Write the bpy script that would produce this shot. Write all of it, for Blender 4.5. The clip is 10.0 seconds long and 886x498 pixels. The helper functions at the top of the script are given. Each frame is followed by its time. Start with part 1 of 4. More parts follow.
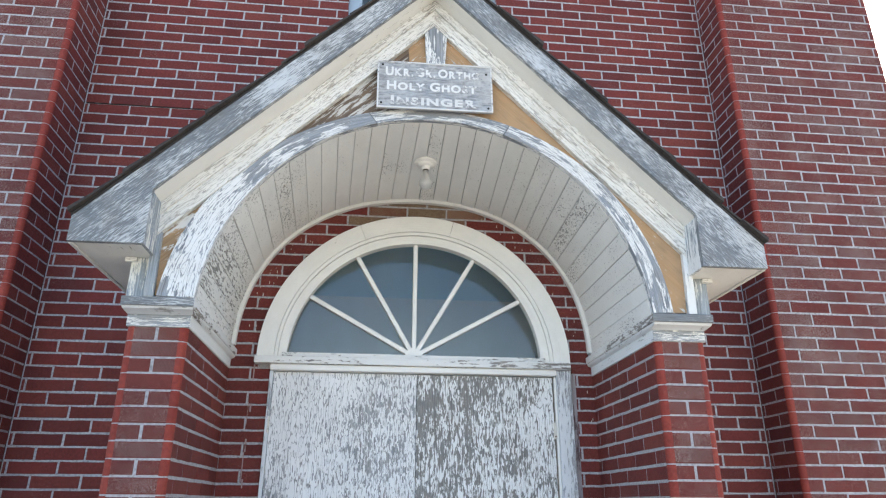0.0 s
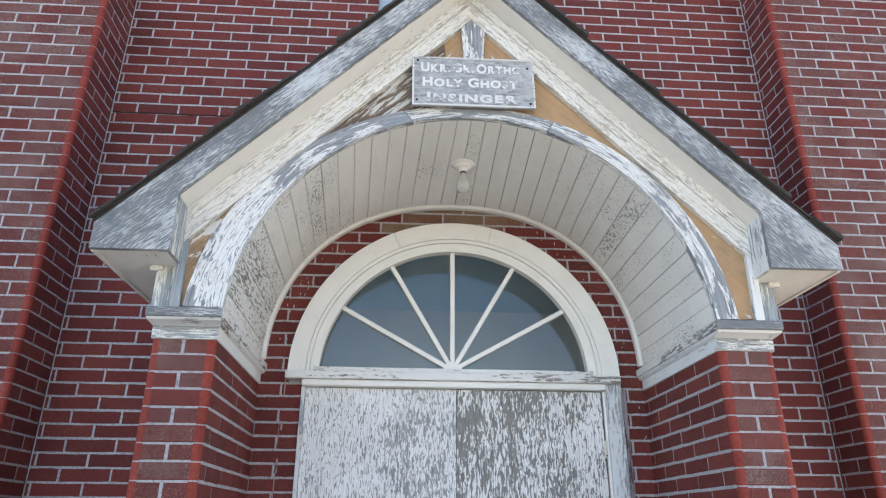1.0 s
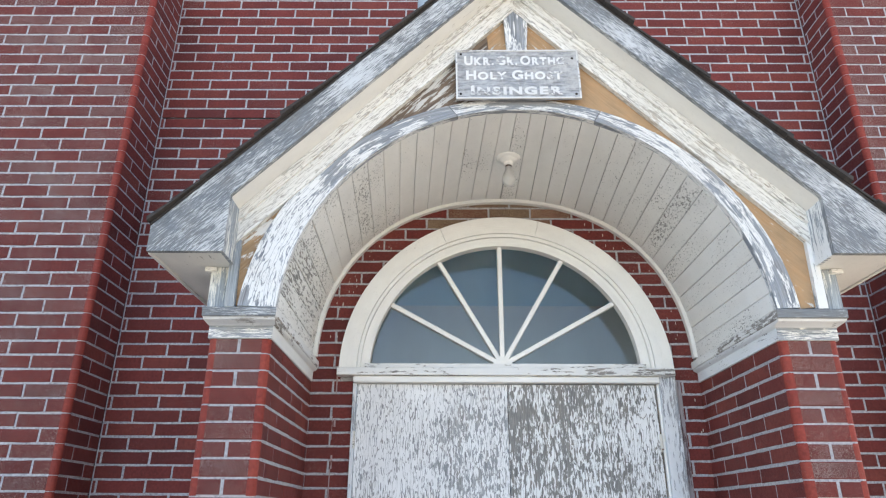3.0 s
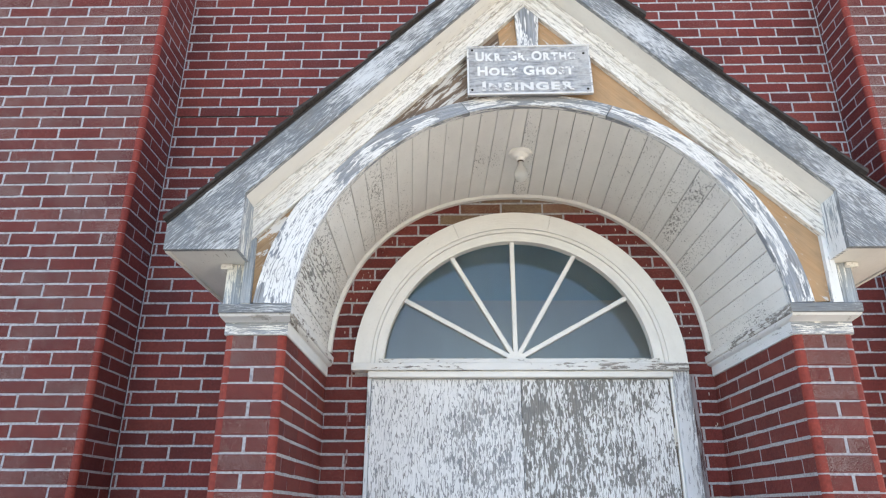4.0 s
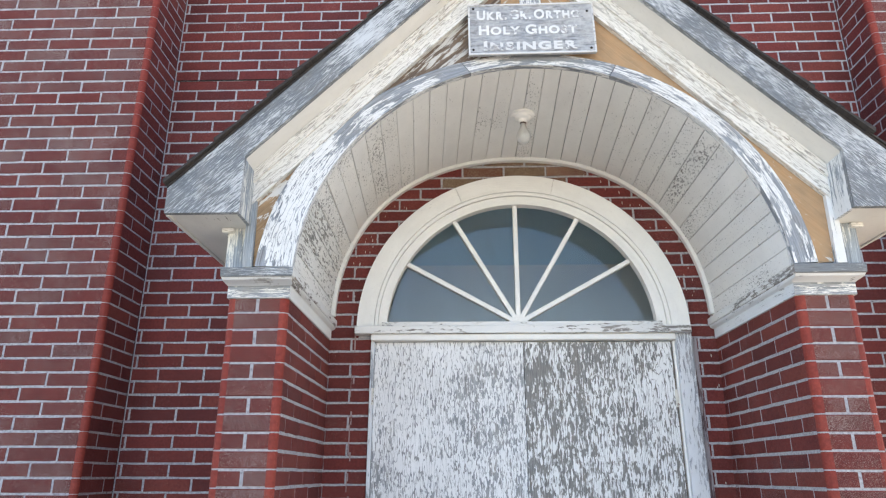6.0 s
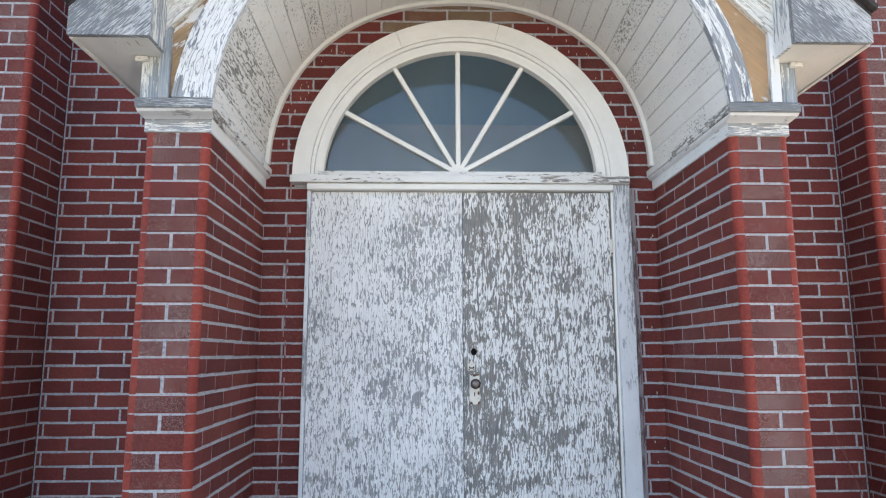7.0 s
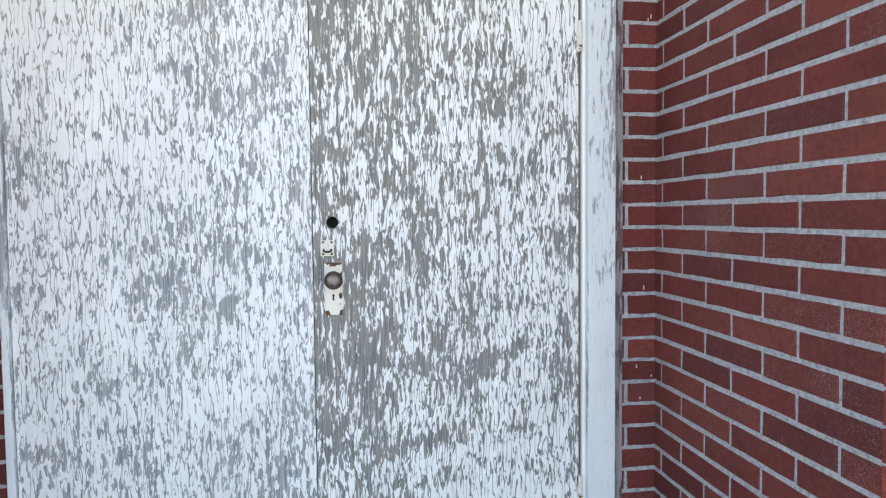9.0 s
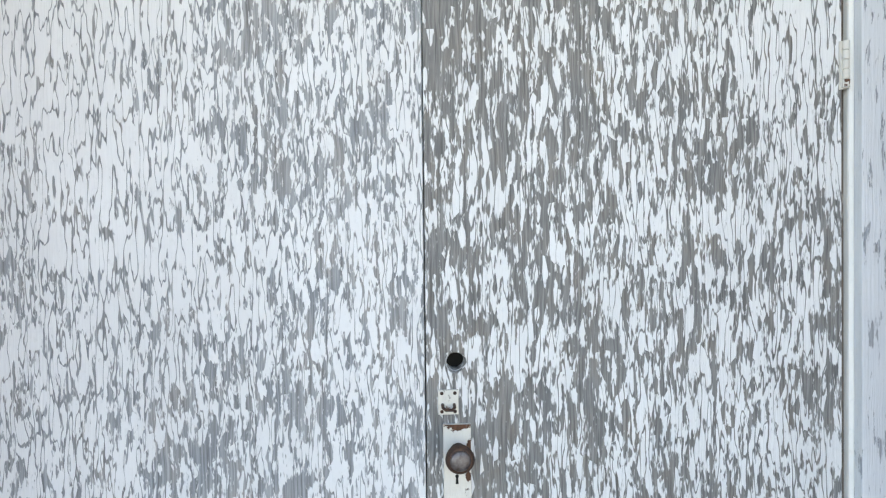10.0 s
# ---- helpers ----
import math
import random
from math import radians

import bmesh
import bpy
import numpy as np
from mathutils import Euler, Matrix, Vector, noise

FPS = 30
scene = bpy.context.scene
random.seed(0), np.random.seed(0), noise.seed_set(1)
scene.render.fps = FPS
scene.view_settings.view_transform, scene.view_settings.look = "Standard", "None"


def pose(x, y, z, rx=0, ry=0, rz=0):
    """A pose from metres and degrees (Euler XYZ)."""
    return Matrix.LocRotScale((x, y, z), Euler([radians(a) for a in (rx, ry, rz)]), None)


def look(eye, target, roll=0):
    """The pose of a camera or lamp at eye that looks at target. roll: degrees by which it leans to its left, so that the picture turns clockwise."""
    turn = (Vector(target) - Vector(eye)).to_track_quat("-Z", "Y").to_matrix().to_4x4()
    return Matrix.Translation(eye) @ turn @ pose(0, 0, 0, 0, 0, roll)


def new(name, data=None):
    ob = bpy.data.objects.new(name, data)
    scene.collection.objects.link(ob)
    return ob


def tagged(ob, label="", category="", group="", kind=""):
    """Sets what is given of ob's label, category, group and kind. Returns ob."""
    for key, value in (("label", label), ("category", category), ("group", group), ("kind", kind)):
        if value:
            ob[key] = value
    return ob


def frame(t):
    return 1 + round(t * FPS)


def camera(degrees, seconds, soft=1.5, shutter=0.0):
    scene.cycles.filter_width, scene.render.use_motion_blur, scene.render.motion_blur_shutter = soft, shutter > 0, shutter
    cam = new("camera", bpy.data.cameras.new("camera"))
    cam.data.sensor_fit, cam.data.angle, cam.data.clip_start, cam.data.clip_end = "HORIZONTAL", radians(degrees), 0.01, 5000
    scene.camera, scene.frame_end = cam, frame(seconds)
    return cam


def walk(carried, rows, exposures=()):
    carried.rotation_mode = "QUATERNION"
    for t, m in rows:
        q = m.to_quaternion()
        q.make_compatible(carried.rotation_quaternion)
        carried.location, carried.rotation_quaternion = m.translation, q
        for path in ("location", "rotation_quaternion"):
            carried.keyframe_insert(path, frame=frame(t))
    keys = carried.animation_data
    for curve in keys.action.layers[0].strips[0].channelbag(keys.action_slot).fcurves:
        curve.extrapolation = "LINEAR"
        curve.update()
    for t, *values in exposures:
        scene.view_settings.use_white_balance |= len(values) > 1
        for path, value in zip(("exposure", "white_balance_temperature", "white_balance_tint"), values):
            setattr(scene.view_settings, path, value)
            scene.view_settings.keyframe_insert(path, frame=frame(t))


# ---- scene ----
cam = camera(67.2, 10.0, soft=1.2)
PATH = [
    (0, (-0.268, -3.978, 1.297), (-0.072, -2.121, 2.014), 0.2),
    (0.5, (-0.25, -3.794, 1.32), (-0.093, -1.946, 2.068), 0.1),
    (1, (-0.323, -3.751, 1.32), (-0.204, -1.907, 2.085), 0.3),
    (1.5, (-0.329, -3.756, 1.325), (-0.253, -1.908, 2.086), 0.4),
    (2, (-0.342, -3.738, 1.322), (-0.293, -1.888, 2.079), 0.2),
    (2.5, (-0.354, -3.732, 1.322), (-0.331, -1.88, 2.077), 0.2),
    (4, (-0.361, -3.757, 1.324), (-0.4, -1.897, 2.06), 0.2),
    (4.5, (-0.352, -3.744, 1.325), (-0.404, -1.879, 2.047), 0.2),
    (5, (-0.355, -3.74, 1.317), (-0.422, -1.873, 2.031), 0.2),
    (6.3, (-0.324, -3.742, 1.306), (-0.372, -1.824, 1.869), 0.0),
    (6.5, (-0.306, -3.724, 1.295), (-0.331, -1.785, 1.784), 0.0),
    (7, (-0.203, -3.625, 1.127), (-0.152, -1.65, 1.44), -0.1),
    (7.2, (-0.172, -3.547, 1.065), (-0.072, -1.564, 1.304), -0.15),
    (7.5, (-0.127, -3.372, 1.026), (0.012, -1.383, 1.182), -0.2),
    (7.7, (-0.081, -3.216, 1.027), (0.053, -1.224, 1.126), -0.25),
    (8, (-0.017, -2.937, 1.037), (0.151, -0.944, 1.058), -0.3),
    (8.2, (0.003, -2.733, 1.083), (0.232, -0.744, 1.019), -0.5),
    (8.5, (0.028, -2.436, 1.156), (0.296, -0.455, 1.075), -0.7),
    (9, (0.097, -2.016, 1.158), (0.384, -0.039, 1.059), -0.6),
    (9.5, (0.046, -1.607, 1.37), (0.211, 0.384, 1.293), -0.5),
    (10, (-0.029, -1.275, 1.378), (0.071, 0.722, 1.347), -0.6),
]
walk(cam, [(t, look(eye, target, roll)) for t, eye, target, roll in PATH],
     [(0, 1.72, 6650, 14), (1, 1.66, 6750, 16), (2, 1.80, 6850, 16), (5, 1.90, 6950, 17), (6.5, 1.86, 6900, 17), (7.5, 1.76, 6900, 17), (8, 1.83, 6900, 17), (8.5, 2.04, 7000, 16), (9, 2.21, 7200, 15), (10, 2.08, 7200, 14)])

# ---- world, sun, exposure ----
world = bpy.data.worlds.new("sky")
scene.world = world
world.use_nodes = True
wn = world.node_tree
sky = wn.nodes.new("ShaderNodeTexSky")
sky.sky_type = "NISHITA"
sky.sun_disc = False
sky.sun_elevation, sky.sun_rotation = radians(29), radians(44)
wn.links.new(sky.outputs[0], wn.nodes["Background"].inputs[0])
wn.nodes["Background"].inputs[1].default_value = 0.15

sun = new("sun", bpy.data.lights.new("sun", "SUN"))
sun.data.energy, sun.data.angle, sun.data.color = 4.8, radians(0.5), (1.0, 0.95, 0.88)
sun.matrix_world = look((6.1, 6.27, 4.88), (0, 0, 0))

# ---- materials ----


def start(name, rough=0.8):
    m = bpy.data.materials.new(name)
    m.use_nodes = True
    nt = m.node_tree
    b = nt.nodes["Principled BSDF"]
    b.inputs["Roughness"].default_value = rough
    return m, nt, b


def node(nt, kind, ins=(), **props):
    n = nt.nodes.new(kind)
    for k, v in props.items():
        setattr(n, k, v)
    for k, v in dict(ins).items():
        if hasattr(v, "is_output"):
            nt.links.new(v, n.inputs[k])
        else:
            n.inputs[k].default_value = v
    return n


def math_node(nt, op, a, b=0.0, clamp=False):
    return node(nt, "ShaderNodeMath", {0: a, 1: b}, operation=op, use_clamp=clamp).outputs[0]


def ramp(nt, fac, stops, interp="LINEAR"):
    n = node(nt, "ShaderNodeValToRGB", {0: fac})
    cr = n.color_ramp
    cr.interpolation = interp
    while len(cr.elements) < len(stops):
        cr.elements.new(0.5)
    for e, (p, c) in zip(cr.elements, stops):
        e.position = p
        e.color = (*c, 1) if len(c) == 3 else c
    return n.outputs[0]


def mix(nt, fac, a, b, blend="MIX"):
    n = nt.nodes.new("ShaderNodeMix")
    n.data_type, n.blend_type = "RGBA", blend
    for i, v in ((0, fac), (6, a), (7, b)):
        if hasattr(v, "is_output"):
            nt.links.new(v, n.inputs[i])
        elif i == 0:
            n.inputs[0].default_value = v
        else:
            n.inputs[i].default_value = (*v, 1)
    return n.outputs[2]


def noise_tex(nt, vec, scale, detail=3.0, rough=0.55, distortion=0.0):
    return node(nt, "ShaderNodeTexNoise", {"Vector": vec, "Scale": scale, "Detail": detail, "Roughness": rough, "Distortion": distortion}).outputs[0]


def stretch(nt, vec, sx, sy, sz):
    return node(nt, "ShaderNodeVectorMath", {0: vec, 1: (sx, sy, sz)}, operation="MULTIPLY").outputs[0]


def bump(nt, b, height, strength, distance):
    n = node(nt, "ShaderNodeBump", {"Height": height, "Strength": strength, "Distance": distance})
    nt.links.new(n.outputs[0], b.inputs["Normal"])


def chance(nt):
    """One random number for each piece, whether an object of its own or an island of a joined mesh."""
    o = node(nt, "ShaderNodeObjectInfo").outputs["Random"]
    i = node(nt, "ShaderNodeNewGeometry").outputs["Random Per Island"]
    return math_node(nt, "FRACT", math_node(nt, "ADD", o, i))


def place(nt):
    return node(nt, "ShaderNodeNewGeometry").outputs["Position"]


def brick_material(name, tones, fleck, fleck_colour, rough=0.75):
    m, nt, b = start(name, rough)
    b.inputs["Specular IOR Level"].default_value = 0.22
    pos, r = place(nt), chance(nt)
    col = ramp(nt, r, [(i / len(tones), t) for i, t in enumerate(tones)], "CONSTANT")
    grain = noise_tex(nt, pos, 70, 5, 0.65)
    col = mix(nt, 0.55, col, ramp(nt, grain, [(0.3, (0.55, 0.5, 0.5)), (0.7, (1.3, 1.25, 1.25))]), "MULTIPLY")
    cloud = noise_tex(nt, pos, 5, 3)
    col = mix(nt, 0.5, col, ramp(nt, cloud, [(0.35, (0.72, 0.7, 0.72)), (0.65, (1.12, 1.1, 1.08))]), "MULTIPLY")
    fine = noise_tex(nt, stretch(nt, pos, 1, 1, 0.5), 640, 2, 0.55)
    patch = noise_tex(nt, pos, 3.1, 3, 0.6)
    amount = math_node(nt, "ADD", fine, math_node(nt, "MULTIPLY", math_node(nt, "SUBTRACT", patch, 0.5), 0.32))
    amount = math_node(nt, "ADD", amount, math_node(nt, "MULTIPLY", math_node(nt, "SUBTRACT", r, 0.5), 0.10))
    spots = ramp(nt, amount, [(0.68 - fleck, (0, 0, 0)), (0.74 - fleck, (1, 1, 1))])
    col = mix(nt, math_node(nt, "MULTIPLY", spots, 0.75), col, fleck_colour)
    nt.links.new(col, b.inputs["Base Color"])
    lines = node(nt, "ShaderNodeTexWave", {"Vector": stretch(nt, pos, 1, 1, 0.02), "Scale": 55.0, "Distortion": 2.0, "Detail": 2.0}, bands_direction="X").outputs[1]
    comb = math_node(nt, "MULTIPLY", lines, math_node(nt, "GREATER_THAN", r, 0.82))
    bump(nt, b, math_node(nt, "ADD", math_node(nt, "ADD", grain, math_node(nt, "MULTIPLY", fine, 0.7)), math_node(nt, "MULTIPLY", comb, 0.35)), 0.55, 0.004)
    return m


RED = [(0.177, 0.039, 0.034), (0.153, 0.036, 0.031), (0.196, 0.049, 0.039), (0.133, 0.033, 0.030), (0.182, 0.042, 0.035), (0.164, 0.038, 0.032)]
BRICK = brick_material("red_brick", RED, 0.004, (0.32, 0.26, 0.25))
ROUGH_BRICK = brick_material("flecked_brick", [(0.155, 0.034, 0.028), (0.133, 0.030, 0.026), (0.146, 0.036, 0.030), (0.119, 0.029, 0.026)], 0.118, (0.34, 0.265, 0.235))
SMOOTH_BRICK = brick_material("bullnose_brick", [(0.27, 0.047, 0.033), (0.245, 0.042, 0.030), (0.28, 0.052, 0.036)], -0.04, (0.40, 0.33, 0.30), 0.6)


def mortar_material():
    m, nt, b = start("mortar", 0.9)
    pos = place(nt)
    n1, n2 = noise_tex(nt, pos, 75, 6, 0.75), noise_tex(nt, pos, 2.3, 3)
    col = ramp(nt, n1, [(0.32, (0.15, 0.147, 0.157)), (0.45, (0.36, 0.358, 0.375)), (0.64, (0.53, 0.528, 0.545))])
    col = mix(nt, 0.5, col, ramp(nt, n2, [(0.3, (0.78, 0.75, 0.78)), (0.7, (1.1, 1.08, 1.06))]), "MULTIPLY")
    nt.links.new(col, b.inputs["Base Color"])
    bump(nt, b, n1, 0.7, 0.004)
    return m


MORTAR = mortar_material()


def peeling(name, paint, wood, bare, along=12.0, across=80.0, patchy=0.5, drift=(0.0, 0.0), rough=0.6, edge=0.035, tone=0.12, chips=None, strips=None, zones=(), depth=1.0):
    """Old paint over weathered wood. The map runs along the grain (u) and across it (v), in metres. bare: 0 whole paint, 1 none.
    drift: how the bareness changes along u and v. zones: worn or sound patches (u, v, half length, half width, gain)."""
    m, nt, b = start(name, rough)
    uv = node(nt, "ShaderNodeTexCoord").outputs["UV"]
    off = node(nt, "ShaderNodeCombineXYZ", {2: math_node(nt, "MULTIPLY", node(nt, "ShaderNodeObjectInfo").outputs["Random"], 40.0)}).outputs[0]
    vec = node(nt, "ShaderNodeVectorMath", {0: uv, 1: off}, operation="ADD").outputs[0]
    wob = node(nt, "ShaderNodeVectorMath", {0: node(nt, "ShaderNodeTexNoise", {"Vector": vec, "Scale": 9.0, "Detail": 2.0}).outputs[1], 1: (0.012, 0.012, 0)}, operation="MULTIPLY").outputs[0]
    warped = node(nt, "ShaderNodeVectorMath", {0: vec, 1: wob}, operation="ADD").outputs[0]
    flakes = noise_tex(nt, stretch(nt, warped, along, across, 1), 1.0, 6.0, 0.70)
    big = noise_tex(nt, stretch(nt, vec, 2.2, 4.5, 1), 1.0, 4.0, 0.6)
    huge = noise_tex(nt, stretch(nt, vec, 0.8, 1.3, 1), 1.0, 2.0, 0.5)
    lay = math_node(nt, "ADD", math_node(nt, "MULTIPLY", math_node(nt, "SUBTRACT", big, 0.5), patchy), math_node(nt, "MULTIPLY", math_node(nt, "SUBTRACT", huge, 0.5), patchy * 0.8))
    s = node(nt, "ShaderNodeSeparateXYZ", {0: uv})
    lay = math_node(nt, "ADD", lay, math_node(nt, "ADD", math_node(nt, "MULTIPLY", s.outputs[0], drift[0]), math_node(nt, "MULTIPLY", s.outputs[1], drift[1])))
    for zu, zv, ru, rv, gain in zones:
        away = node(nt, "ShaderNodeVectorMath", {0: stretch(nt, node(nt, "ShaderNodeVectorMath", {0: uv, 1: (zu, zv, 0)}, operation="SUBTRACT").outputs[0], 1.0 / ru, 1.0 / rv, 0)}, operation="LENGTH").outputs["Value"]
        fade = node(nt, "ShaderNodeMapRange", {0: away, 1: 0.0, 2: 1.0, 3: gain, 4: 0.0}, interpolation_type="SMOOTHSTEP").outputs[0]
        lay = math_node(nt, "ADD", lay, fade)
    lift = math_node(nt, "ADD", flakes, lay)
    cut = 0.28 + 0.44 * bare
    mask = ramp(nt, lift, [(max(0.0, cut - edge / 2), (0, 0, 0)), (min(1.0, cut + edge / 2), (1, 1, 1))])
    if chips:
        fu, fv, slit = chips
        band = noise_tex(nt, stretch(nt, vec, 9.0, 5.0, 1), 1.0, 3.0, 0.6)
        lay = math_node(nt, "ADD", lay, math_node(nt, "MULTIPLY", math_node(nt, "SUBTRACT", band, 0.5), patchy * 1.35))
        small = noise_tex(nt, stretch(nt, warped, fu, fv, 1), 1.0, 2.6, 0.55)
        crumb = noise_tex(nt, stretch(nt, vec, fu * 2.7, fv * 2.1, 1), 1.0, 2.0, 0.5)
        each = node(nt, "ShaderNodeSeparateColor", {0: node(nt, "ShaderNodeTexVoronoi", {"Vector": stretch(nt, warped, fu * 1.15, fv * 0.95, 1), "Scale": 1.0}, voronoi_dimensions="2D").outputs["Color"]}).outputs[0]
        chip = math_node(nt, "ADD", math_node(nt, "MULTIPLY", small, 0.72), math_node(nt, "MULTIPLY", each, 0.22))
        chip = math_node(nt, "ADD", chip, 0.03)
        lift = math_node(nt, "ADD", math_node(nt, "ADD", chip, math_node(nt, "MULTIPLY", math_node(nt, "SUBTRACT", crumb, 0.5), 0.28)), lay)
        mask = ramp(nt, lift, [(max(0.0, cut - edge / 2), (0, 0, 0)), (min(1.0, cut + edge / 2), (1, 1, 1))])
        check = noise_tex(nt, stretch(nt, node(nt, "ShaderNodeVectorMath", {0: warped, 1: (3.1, 7.7, 0)}, operation="ADD").outputs[0], fu * 0.5, fv * 0.72, 1), 1.0, 1.5, 0.5)
        ridge = math_node(nt, "ABSOLUTE", math_node(nt, "SUBTRACT", check, 0.5))
        width = math_node(nt, "MULTIPLY", ramp(nt, noise_tex(nt, stretch(nt, vec, 16, 45, 1), 1.0, 3.0), [(0.36, (1, 1, 1)), (0.62, (0.32, 0.32, 0.32))]), slit)
        mask = math_node(nt, "MULTIPLY", mask, math_node(nt, "MULTIPLY", math_node(nt, "SUBTRACT", math_node(nt, "ADD", ridge, 0.012), width), 55.0, True), True)
    if strips:
        cols, length, gap, patch_u, patch_v = strips
        n1 = noise_tex(nt, stretch(nt, vec, 5, 14, 1), 1.0, 2.0, 0.5)
        n2 = noise_tex(nt, stretch(nt, vec, 34, 120, 1), 1.0, 2.0, 0.5)
        sway = math_node(nt, "ADD", math_node(nt, "MULTIPLY", math_node(nt, "SUBTRACT", n1, 0.5), 4.0), math_node(nt, "MULTIPLY", math_node(nt, "SUBTRACT", n2, 0.5), 1.5))
        n3 = noise_tex(nt, stretch(nt, vec, 4, 75, 1), 1.0, 1.0, 0.5)
        sway = math_node(nt, "ADD", sway, math_node(nt, "MULTIPLY", math_node(nt, "SUBTRACT", n3, 0.5), 3.4))
        vv = math_node(nt, "ADD", math_node(nt, "MULTIPLY", s.outputs[1], cols), sway)
        col = math_node(nt, "FLOOR", vv)
        rnd = node(nt, "ShaderNodeSeparateColor", {0: node(nt, "ShaderNodeTexWhiteNoise", {"W": col}, noise_dimensions="1D").outputs["Color"]})
        uu = math_node(nt, "MULTIPLY", math_node(nt, "MULTIPLY", s.outputs[0], 1.0 / length), math_node(nt, "ADD", math_node(nt, "MULTIPLY", rnd.outputs[0], 0.9), 0.55))
        uu = math_node(nt, "ADD", math_node(nt, "ADD", uu, math_node(nt, "MULTIPLY", rnd.outputs[1], 50.0)), math_node(nt, "MULTIPLY", math_node(nt, "SUBTRACT", n2, 0.5), 1.2))
        spot = node(nt, "ShaderNodeCombineXYZ", {0: col, 1: math_node(nt, "FLOOR", uu)}).outputs[0]
        each = node(nt, "ShaderNodeTexWhiteNoise", {"Vector": spot}, noise_dimensions="2D").outputs["Value"]
        side = math_node(nt, "PINGPONG", vv, 0.5)
        side = math_node(nt, "MULTIPLY", side, 1.0)
        tip = math_node(nt, "MULTIPLY", math_node(nt, "PINGPONG", uu, 0.5), length * cols * 1.8)
        rim = math_node(nt, "MINIMUM", side, tip)
        scab = noise_tex(nt, stretch(nt, warped, patch_u, patch_v, 1), 1.0, 5.0, 0.66)
        lift = math_node(nt, "ADD", math_node(nt, "ADD", math_node(nt, "MULTIPLY", each, 0.26), math_node(nt, "MULTIPLY", scab, 1.25)), lay)
        lift = math_node(nt, "SUBTRACT", lift, 0.255)
        mask = ramp(nt, lift, [(max(0.0, cut - edge / 2), (0, 0, 0)), (min(1.0, cut + edge / 2), (1, 1, 1))])
        near = math_node(nt, "MULTIPLY", math_node(nt, "SUBTRACT", math_node(nt, "ADD", cut, 0.19), lift), 4.2, True)
        wide = ramp(nt, noise_tex(nt, stretch(nt, vec, 26, 90, 1), 1.0, 3.0), [(0.36, (1, 1, 1)), (0.62, (0.0, 0.0, 0.0))])
        open_ = math_node(nt, "MULTIPLY", math_node(nt, "ADD", math_node(nt, "MULTIPLY", wide, 0.42), math_node(nt, "MULTIPLY", near, 1.15)), gap)
        mask = math_node(nt, "MULTIPLY", mask, math_node(nt, "MULTIPLY", math_node(nt, "SUBTRACT", rim, open_), 6.0, True), True)
    streak = noise_tex(nt, stretch(nt, warped, along * 0.5, across * 3.0, 1), 1.0, 4.0, 0.65)
    grain = ramp(nt, streak, [(0.34, (0, 0, 0)), (0.66, (1, 1, 1))])
    grey = mix(nt, grain, tuple(c * (1 - 0.45 * depth) for c in wood), tuple(min(1.0, c * (1 + 0.35 * depth)) for c in wood))
    stain = noise_tex(nt, stretch(nt, vec, 3.0, 6.0, 1), 1.0, 3.0, 0.6)
    damp = noise_tex(nt, stretch(nt, vec, 9.0, 16.0, 1), 1.0, 4.0, 0.65)
    grey = mix(nt, 1.0, grey, ramp(nt, damp, [(0.34, (0.88, 0.90, 0.93)), (0.50, (1.0, 1.0, 1.0)), (0.66, (1.04, 0.98, 0.93))]), "MULTIPLY")
    white = mix(nt, ramp(nt, stain, [(0.35, (0, 0, 0)), (0.75, (1, 1, 1))]), paint, tuple(c * (1 - tone) for c in paint))
    grime = noise_tex(nt, stretch(nt, vec, 60, 60, 1), 1.0, 4.0, 0.7)
    white = mix(nt, math_node(nt, "MULTIPLY", ramp(nt, grime, [(0.55, (0, 0, 0)), (0.8, (1, 1, 1))]), 0.35), white, tuple(c * 0.7 for c in paint))
    nt.links.new(mix(nt, mask, grey, white), b.inputs["Base Color"])
    nt.links.new(math_node(nt, "SUBTRACT", 0.9, math_node(nt, "MULTIPLY", mask, 0.9 - rough)), b.inputs["Roughness"])
    bump(nt, b, math_node(nt, "ADD", math_node(nt, "MULTIPLY", mask, 0.8), math_node(nt, "MULTIPLY", grain, 0.28)), 0.6, 0.0035)
    return m


LEFT_WEAR = [(1.40, -0.52, 0.40, 0.30, 0.056), (1.18, -0.23, 0.13, 0.09, -0.101), (1.31, -0.10, 0.12, 0.07, 0.091), (0.92, -0.45, 0.07, 0.35, -0.045),
             (0.77, -0.37, 0.05, 0.035, -0.151), (0.76, -0.29, 0.04, 0.03, -0.132), (0.62, -0.55, 0.08, 0.26, 0.060), (0.44, -0.50, 0.11, 0.40, -0.056),
             (0.06, -0.60, 0.30, 0.30, -0.141), (0.14, -0.22, 0.26, 0.28, -0.091), (1.74, -0.62, 0.34, 0.26, 0.050), (1.95, -0.45, 0.14, 0.45, 0.060)]
